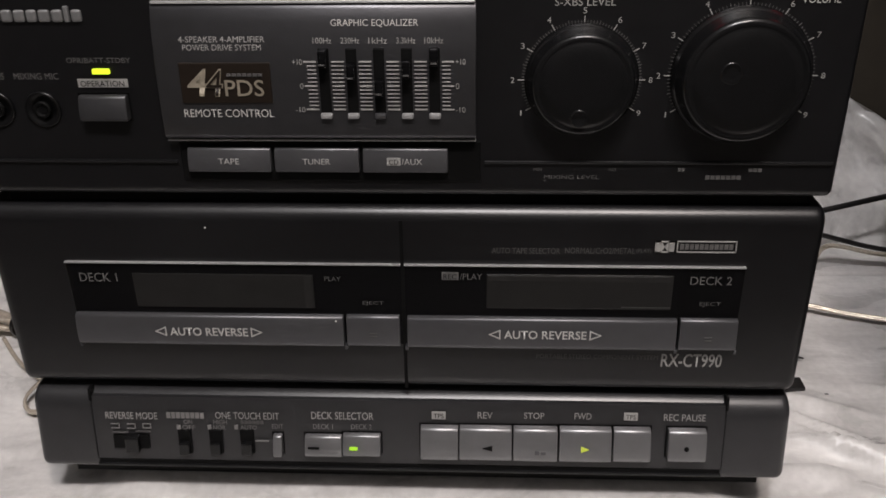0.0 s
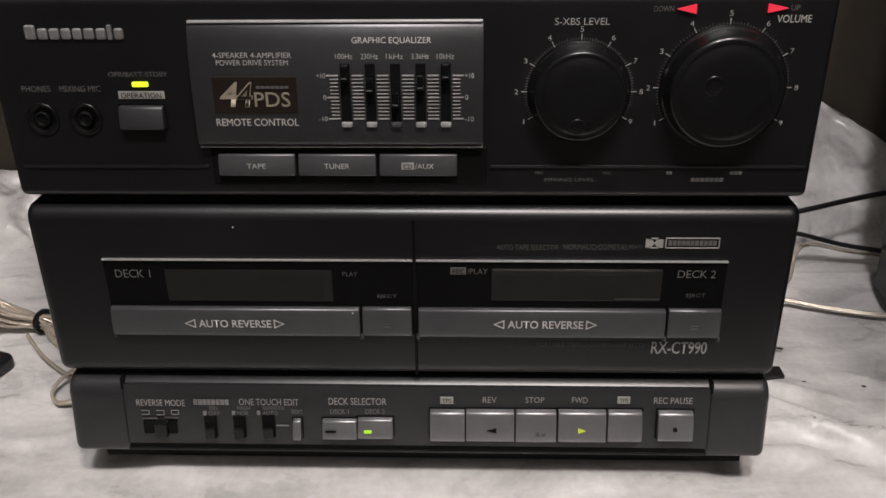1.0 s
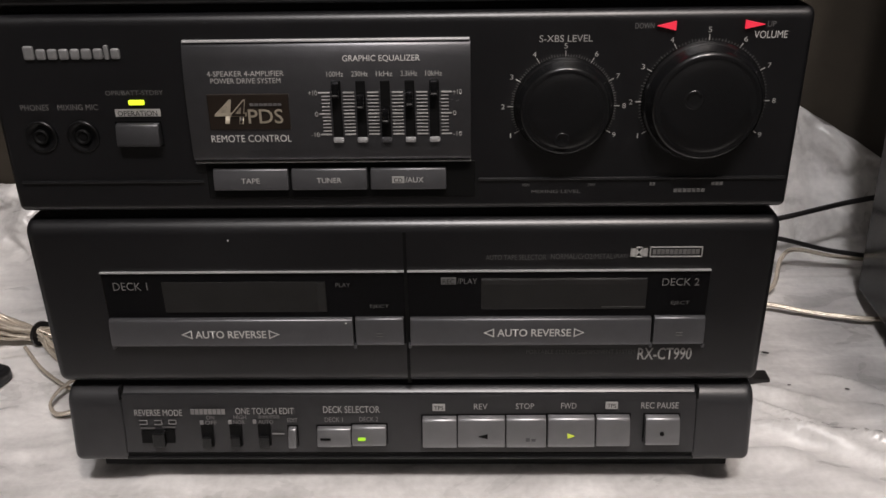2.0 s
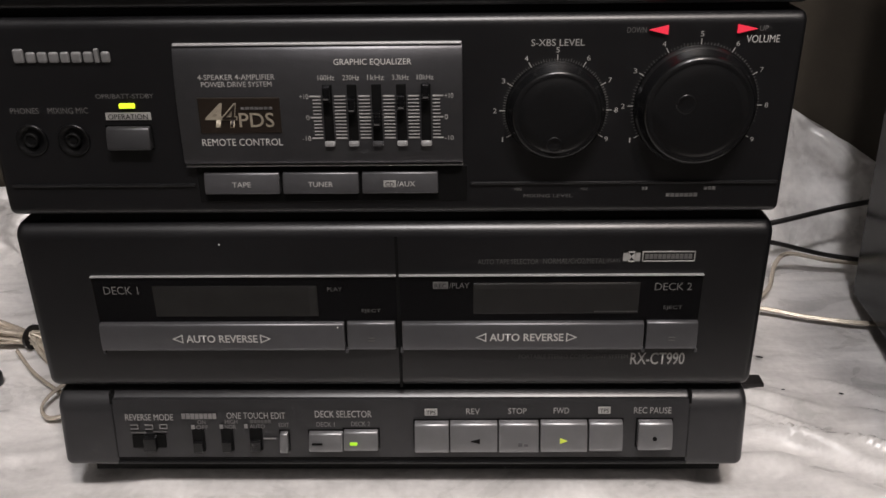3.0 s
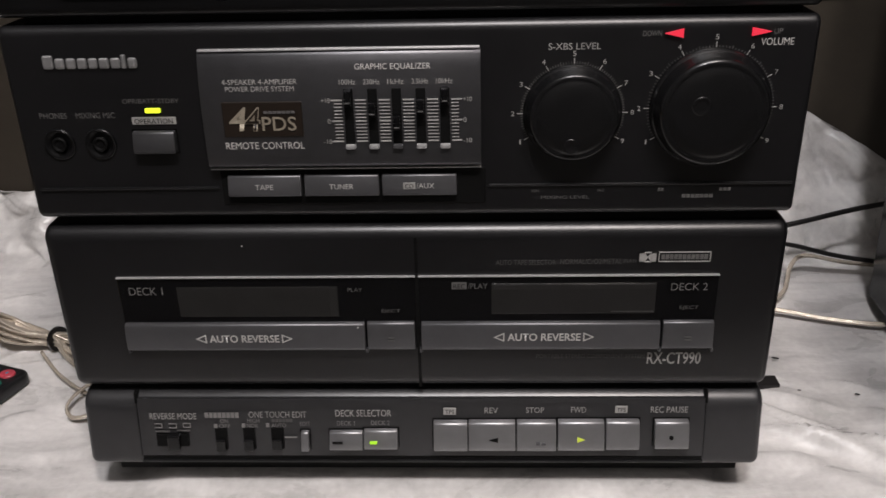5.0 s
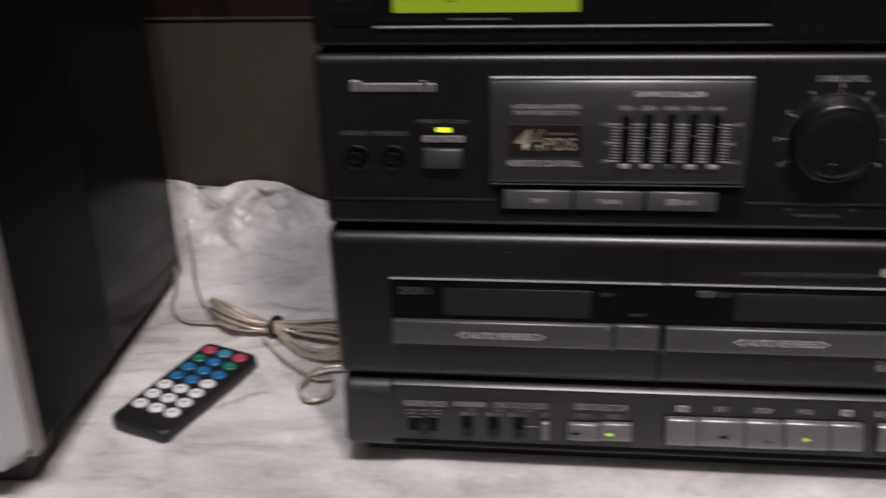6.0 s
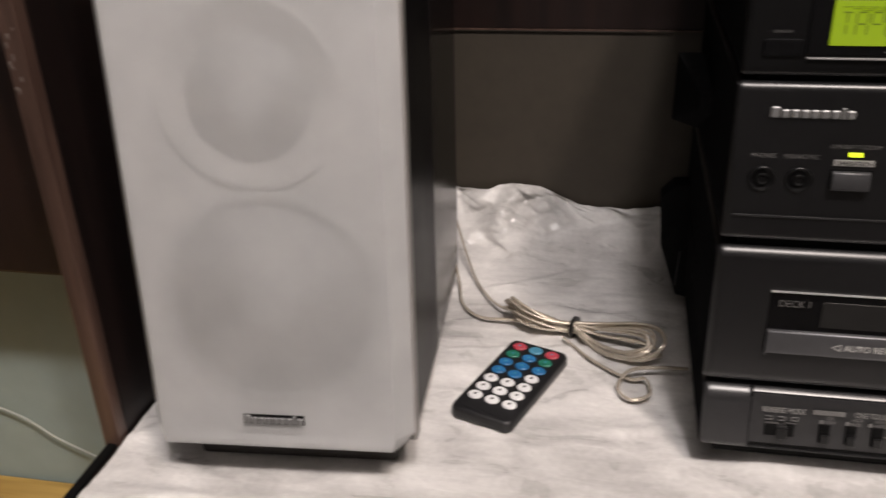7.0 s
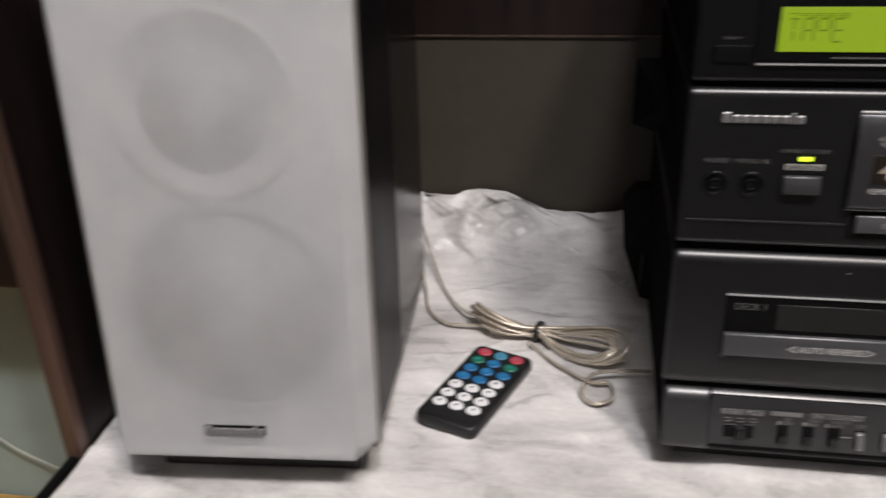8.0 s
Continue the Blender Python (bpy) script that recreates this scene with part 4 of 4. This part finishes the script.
lettering("ON", -0.0950, -0.0913, 0.0440, 0.0460, YB, MID_PRINT, base)
lettering("OFF", -0.0958, -0.0902, 0.0414, 0.0434, YB, MID_PRINT, base)
lettering("HIGH", -0.0822, -0.0764, 0.0442, 0.0462, YB, MID_PRINT, base)
lettering("NOR", -0.0825, -0.0772, 0.0416, 0.0436, YB, MID_PRINT, base)
bars(-0.0706, -0.0606, 0.0444, 0.0461, YB, FAINT_PRINT, base, 6)
lettering("AUTO", -0.0708, -0.0639, 0.0418, 0.0438, YB, MID_PRINT, base)
bars(-0.0982, -0.0966, 0.0414, 0.0434, YB, MID_PRINT, base)
bars(-0.0849, -0.0833, 0.0416, 0.0436, YB, MID_PRINT, base)
bars(-0.0734, -0.0719, 0.0418, 0.0438, YB, MID_PRINT, base)
lettering("EDIT", -0.0573, -0.0525, 0.0426, 0.0446, YB, MID_PRINT, base)
bars(-0.0649, -0.0591, 0.0362, 0.0368, YB, MID_PRINT, base)
for word in "abc":
    x0, x1, z0, z1 = {"a": (-0.0981, -0.0925, 0.0299, 0.0408), "b": (-0.0847, -0.0791, 0.0301, 0.0410), "c": (-0.0714, -0.0655, 0.0304, 0.0412)}[word]
    part("switch_slot", box(x0, x1, -0.0013, 0.001, z0, z1, 0.0003), DEEP, base)
    part("switch", box(x0 + 0.0006, x1 - 0.0006, -0.0034, 0.001, z0 + 0.0005, z0 + (z1 - z0) * 0.55, 0.0005), KNOB, base, "small black push switch")
key("edit_key", -0.0570, -0.0533, 0.0306, 0.0397, LIGHT_BUTTON, base, 0.004)
lettering("DECK SELECTOR", -0.0403, -0.0141, 0.0473, 0.0507, YB, PRINT, base)
lettering("DECK 1", -0.0398, -0.0314, 0.0427, 0.0450, YB, MID_PRINT, base)
lettering("DECK 2", -0.0237, -0.0150, 0.0429, 0.0452, YB, MID_PRINT, base)
key("selector_key", -0.0435, -0.0278, 0.0313, 0.0398, LIGHT_BUTTON, base, 0.004)
key("selector_key", -0.0273, -0.0114, 0.0318, 0.0406, LIGHT_BUTTON, base, 0.004)
bars(-0.0419, -0.0371, 0.0352, 0.0361, -0.0044, DEEP, base)
part("selector_led", box(-0.0244, -0.0209, -0.0048, -0.003, 0.0351, 0.0362, 0.0003), LED_GREEN, base, "lit green selector lamp")
for n in "ab":
    x0, x1, z0, z1 = {"a": (0.0103, 0.0161, 0.0482, 0.0516), "b": (0.0897, 0.0953, 0.0491, 0.0525)}[n]
    bars(x0, x1, z0, z1, YB, PRINT, base)
    lettering("TPS", x0 + 0.0008, x1 - 0.0008, z0 + 0.0007, z1 - 0.0007, YB - 0.0003, DEEP, base)
lettering("REV", 0.0294, 0.0356, 0.0489, 0.0518, YB, PRINT, base)
lettering("STOP", 0.0486, 0.0570, 0.0491, 0.0519, YB, PRINT, base)
lettering("FWD", 0.0694, 0.0764, 0.0492, 0.0521, YB, PRINT, base)
lettering("REC PAUSE", 0.1060, 0.1230, 0.0492, 0.0523, YB, PRINT, base)
key("transport_key", 0.0056, 0.0214, 0.0313, 0.0450, LIGHT_BUTTON, base, 0.0048, 0.0012)
key("transport_key", 0.0219, 0.0437, 0.0315, 0.0452, LIGHT_BUTTON, base, 0.0048, 0.0012)
key("transport_key", 0.0443, 0.0626, 0.0314, 0.0453, LIGHT_BUTTON, base, 0.0048, 0.0012)
key("transport_key", 0.0634, 0.0849, 0.0316, 0.0455, LIGHT_BUTTON, base, 0.0048, 0.0012)
key("transport_key", 0.0856, 0.1010, 0.0320, 0.0456, LIGHT_BUTTON, base, 0.0048, 0.0012)
key("pause_key", 0.1081, 0.1237, 0.0325, 0.0455, LIGHT_BUTTON, base, 0.0048, 0.0012)
triangle(0.0314, 0.0356, 0.0362, 0.0385, False, -0.0050, 0.0004, DEEP, base, "rewind_mark")
triangle(0.0723, 0.0755, 0.0365, 0.0388, True, -0.0052, 0.0008, LED_PLAY, base, "lit_play_mark")
bars(0.0532, 0.0550, 0.0349, 0.0366, -0.0050, BUTTON, base, 1, "stop_mark")
bars(0.0558, 0.0577, 0.0349, 0.0360, -0.0050, BUTTON, base, 1, "stop_mark")
part("pause_mark", add_lathe(bmesh.new(), [(0.0010, 0.0), (0.0010, 0.0008)], Matrix.Translation((0.1155, -0.0040, 0.0385)) @ Matrix.Rotation(radians(90), 4, "X"), 16), DEEP, base)

for ob in (base, *base.children):
    for v in ob.data.vertices:
        if v.co.y < 0.1:
            v.co.y += SLOPE * (v.co.z - 0.0605)


# ---- loudspeakers ----
def loudspeaker(name, m, label):
    """Leaning back on a front foot. Local frame: x along the front, -y ahead, origin at the middle of the front's lower edge."""
    sp = empty(name, m, label, "loudspeaker", "loudspeakers beside the stereo")
    w, h, d = 0.0738, 0.300, 0.258
    part("front_shell", box(-w + 0.001, w - 0.001, 0.0110, 0.1150, 0.0, h, 0.002), VINYL, sp, "dull black front part of the cabinet")
    part("cabinet", box(-w + 0.0015, w - 0.0015, 0.1152, d, 0.0, h, 0.0015), MIRROR_VINYL, sp, "glossy black rear part of the cabinet")
    part("front_foot", box(-w + 0.012, w - 0.014, 0.018, 0.050, -0.0270, 0.001, 0.004), FOOT, sp, "dark foot that tilts it back")
    part("front_frame", box(-w - 0.0018, w + 0.0008, 0.0012, 0.0112, 0.0003, h, 0.0012), FRAME_SILVER, sp, "silver-grey plastic front frame")
    part("frame_joint", box(-w + 0.0006, w - 0.0014, -0.0010, 0.0020, 0.003, h - 0.001), DEEP, sp)
    part("baffle", box(-w + 0.0030, w - 0.0040, -0.0030, 0.002, 0.004, h - 0.004), BAFFLE, sp)
    turn = Matrix.Rotation(radians(90), 4, "X")
    for cx, cz, r in ((0.000, 0.0865, 0.0620), (-0.002, 0.1965, 0.0490)):
        at = Matrix.Translation((cx, -0.0031, cz)) @ turn
        ring = [(r, 0.0), (r, 0.0012), (r * 0.975, 0.0022), (r * 0.92, 0.0022), (r * 0.88, 0.0006)]
        part("driver_surround", add_lathe(bmesh.new(), ring, at, 56), CONE_RING if r < 0.05 else CONE, sp, "", True)
        inner = 0.87 if r > 0.05 else 0.64
        part("driver_cone", add_lathe(bmesh.new(), [(r * inner, 0.0026), (r * 0.55, 0.0020), (r * 0.30, 0.0022), (r * 0.2, 0.0030), (0.001, 0.0034)], at, 48), CONE, sp, "", True)
    # cloth stretched over a frame with chamfered sides and lower corners
    lo, hi, c = -0.0005, h - 0.003, 0.008
    xs = [(-w - 0.0022, -0.0012), (-w + 0.0040, -0.0105), (w - 0.0095, -0.0105), (w + 0.0001, -0.0012)]
    bm = bmesh.new()
    rows = []
    for z, k in ((lo, 1), (lo + c, 0), (hi, 0)):
        rows.append([bm.verts.new((x - k * c * (1 if x > 0 else -1) * (0.7 if abs(y) < 0.005 else 0.25), y, z)) for x, y in xs])
    for a, b in zip(rows, rows[1:]):
        for k in range(3):
            bm.faces.new((a[k], a[k + 1], b[k + 1], b[k]))
    part("grille_cloth", bm, CLOTH, sp, "pale grey stretched grille cloth")
    part("grille_rail", box(-w + 0.0075, w - 0.0120, -0.0100, -0.0005, 0.0000, 0.0035, 0.0010), BAFFLE, sp)
    for x0, x1 in ((-w + 0.0009, -w + 0.0048), (w - 0.0085, w - 0.0009)):
        part("grille_rail", box(x0, x1, -0.0022, 0.0, 0.008, h - 0.004, 0.0006), BAFFLE, sp)
    badge(-0.0200, 0.0330, 0.0155, 0.0040, -0.0128, sp)
    part("badge_back", box(-0.0207, 0.0138, -0.0114, -0.0104, 0.0148, 0.0207, 0.0005), DEEP, sp)
    return sp


loudspeaker("loudspeaker", pose(-0.3902, -0.0440, 0.0287, -5, 0, 4.7), "loudspeaker with pale grey cloth front and glossy black cabinet")
loudspeaker("loudspeaker", pose(0.3265, -0.0746, 0.030, -5, 0, -7.7), "loudspeaker with glossy black cabinet beside tangled wires")


# ---- remote control ----
remote = empty("remote_control", pose(-0.2742, 0.0612, 0.0022, 0, 0, -19.8), "small black remote control with coloured and white keys", "remote control")
def slab(x0, x1, y0, y1, levels, corner):
    """A flat body with round corners: rings of (height, inset) from below to above."""
    bm, rings = bmesh.new(), []
    for z, inset in levels:
        ring = []
        for cx, cy, start in ((x1 - corner, y1 - corner, 0), (x0 + corner, y1 - corner, 90), (x0 + corner, y0 + corner, 180), (x1 - corner, y0 + corner, 270)):
            for k in range(6):
                a = radians(start + 18 * k)
                ring.append(bm.verts.new((cx + (corner - inset) * math.cos(a), cy + (corner - inset) * math.sin(a), z)))
        rings.append(ring)
    n = len(rings[0])
    for a, b in zip(rings, rings[1:]):
        for k in range(n):
            bm.faces.new((a[k], a[(k + 1) % n], b[(k + 1) % n], b[k]))
    for f in (bm.faces.new(rings[0][::-1]), bm.faces.new(rings[-1])):
        for e in f.edges:
            e.smooth = False
    return bm


part("body", slab(-0.0216, 0.0216, -0.0466, 0.0444, [(-0.0010, 0.0012), (0.0002, 0.0002), (0.0012, 0.0), (0.0052, 0.0), (0.0066, 0.0006), (0.0072, 0.0018)], 0.0058), RUBBER, remote, "", True)
part("face", box(-0.0185, 0.0185, -0.0420, 0.0420, 0.0068, 0.0074, 0.0002), RUBBER, remote)
rows = [(KEY_RED, KEY_CYAN, KEY_RED), (KEY_GREEN, KEY_BLUE, KEY_GREEN), (KEY_BLUE, KEY_BLUE, KEY_BLUE), (KEY_BLUE, KEY_BLUE, KEY_WHITE)] + [(KEY_WHITE,) * 3] * 3
for r, trio in enumerate(rows):
    for c, mat in enumerate(trio):
        x, y = -0.0122 + 0.0122 * c, 0.0355 - 0.0107 * r
        k = part("remote_key", add_lathe(bmesh.new(), [(0.0046, 0.0070), (0.0046, 0.0081), (0.0041, 0.0086), (0.0003, 0.0087)], Matrix.Translation((x, y, 0)) @ Matrix.Diagonal((1.05, 0.92, 1, 1)), 24), mat, remote, "", False)
        part("key_mark", box(x - 0.0007, x + 0.0007, y - 0.0009, y + 0.0009, 0.00865, 0.0089), DEEP if mat is KEY_WHITE else KEY_CYAN, remote)

# ---- wires ----
bundle = empty("wire_bundle", pose(-0.238, 0.131, 0.002), "coiled clear gold loudspeaker wire held by a black tie", "wire")


def local(points):
    return [(x + 0.238, y - 0.131, z - 0.002) for x, y, z in points]


def wire(points, r=0.0009):
    """A twin-core flat wire: two round cores side by side."""
    a = tube("strand", local(points), r, WIRE, bundle)
    b = tube("strand", local([(x + 0.0006, y - 0.0017, z + 0.0004) for x, y, z in points]), r, WIRE, bundle)
    return a, b


TIE = Vector((-0.2385, 0.131, 0.0105))
LEFT_END, RIGHT_END = Vector((-0.287, 0.150, 0.010)), Vector((-0.181, 0.106, 0.010))
rng = random.Random(4)
for k in range(9):
    j = lambda s: (rng.random() - 0.5) * s
    for end, reach in ((LEFT_END, 1.0), (RIGHT_END, 1.0)):
        way = (end - TIE) * (0.86 + 0.2 * rng.random())
        nrm = Vector((-way.y, way.x, 0)).normalized()
        wide = (0.005 + 0.011 * rng.random()) * 0.9 if end is RIGHT_END else 0.005 + 0.008 * rng.random()
        up = (0.004 + 0.012 * rng.random()) if end is RIGHT_END else (0.002 + 0.0020 * k)
        pts = [TIE + Vector((j(0.003), j(0.006), j(0.008)))]
        for f, s, zz in ((0.3, 0.7, 0.4), (0.65, 1.0, 0.8), (0.92, 0.75, 0.9), (1.03, 0.0, 0.6), (0.92, -0.75, 0.1), (0.65, -1.0, -0.2), (0.3, -0.7, -0.2)):
            q = TIE + way * f + nrm * wide * s
            q.z = max(0.0035, 0.005 + up * (zz + 0.2) + j(0.002))
            pts.append(q)
        pts.append(TIE + Vector((j(0.003), j(0.006), j(0.008))))
        wire([tuple(q) for q in pts], 0.0009)
part("tie", add_lathe(bmesh.new(), [(0.0068, -0.0012), (0.0078, -0.0011), (0.0078, 0.0011), (0.0068, 0.0012)], Matrix.Translation((0, 0, 0.0080)) @ Matrix.Rotation(radians(-22), 4, "Z") @ Matrix.Rotation(radians(90), 4, "Y"), 20), BLACK_WIRE, bundle, "black wire tie")
wire([(-0.348, 0.262, 0.030), (-0.335, 0.235, 0.012), (-0.318, 0.195, 0.005), (-0.296, 0.160, 0.006), (-0.275, 0.150, 0.010)])
wire([(-0.345, 0.225, 0.022), (-0.334, 0.195, 0.006), (-0.326, 0.165, 0.004), (-0.310, 0.146, 0.004), (-0.288, 0.143, 0.005), (-0.262, 0.136, 0.008)])
wire([(-0.245, 0.122, 0.006), (-0.225, 0.100, 0.004), (-0.200, 0.080, 0.004), (-0.188, 0.078, 0.006), (-0.186, 0.062, 0.005), (-0.198, 0.056, 0.004), (-0.206, 0.068, 0.005), (-0.198, 0.084, 0.008), (-0.178, 0.090, 0.008), (-0.160, 0.094, 0.006)])

right_wires = empty("power_cords", pose(0.22, 0.25, 0.004), "black cord and clear gold wires trailing from the stereo", "cord")


def at_right(points):
    return [(x - 0.22, y - 0.25, z - 0.004) for x, y, z in points]


tube("black_cord", at_right([(0.150, 0.222, 0.040), (0.200, 0.225, 0.036), (0.245, 0.232, 0.040), (0.300, 0.245, 0.047), (0.36, 0.26, 0.050)]), 0.0019, BLACK_WIRE, right_wires)
tube("black_cord", at_right([(0.150, 0.220, 0.042), (0.205, 0.222, 0.035), (0.245, 0.225, 0.028), (0.285, 0.225, 0.018), (0.34, 0.22, 0.012)]), 0.0017, BLACK_WIRE, right_wires)
for o in (0.0, 0.0022):
    tube("clear_wire", at_right([(0.170, 0.160 + o, 0.010), (0.215, 0.178 + o, 0.006), (0.235, 0.194 + o, 0.007), (0.248, 0.222 + o, 0.012), (0.262, 0.235 + o, 0.014), (0.290, 0.232 + o, 0.010), (0.32, 0.225 + o, 0.010)]), 0.0011, WIRE, right_wires)
    tube("clear_wire", at_right([(0.165, 0.185 + o, 0.005), (0.222, 0.172 + o, 0.005), (0.250, 0.162 + o, 0.004), (0.282, 0.152 + o, 0.005), (0.32, 0.150 + o, 0.006)]), 0.0011, WIRE, right_wires)

# ---- small scraps ----
tab = part("rubber_tab", box(0.184, 0.1985, 0.084, 0.094, 0.0025, 0.0060, 0.0008), BLACK_WIRE)
tagged(tab, "small dark rubber tab beside the stereo", "tab")
for x, y, s in ((0.2060, 0.117, 0.0026), (0.2440, 0.086, 0.0034), (0.2090, 0.083, 0.0013), (0.2400, 0.079, 0.0016)):
    bm = bmesh.new()
    bmesh.ops.create_icosphere(bm, subdivisions=1, radius=s, matrix=Matrix.Translation((x, y, 0.0030)) @ Matrix.Rotation(x * 90, 4, "Z") @ Matrix.Diagonal((1.0, 0.35, 0.3, 1)))
    tagged(part("scrap", bm, BLACK_WIRE), "tiny dark scrap lying on the sheet", "scrap", "scraps on the sheet")
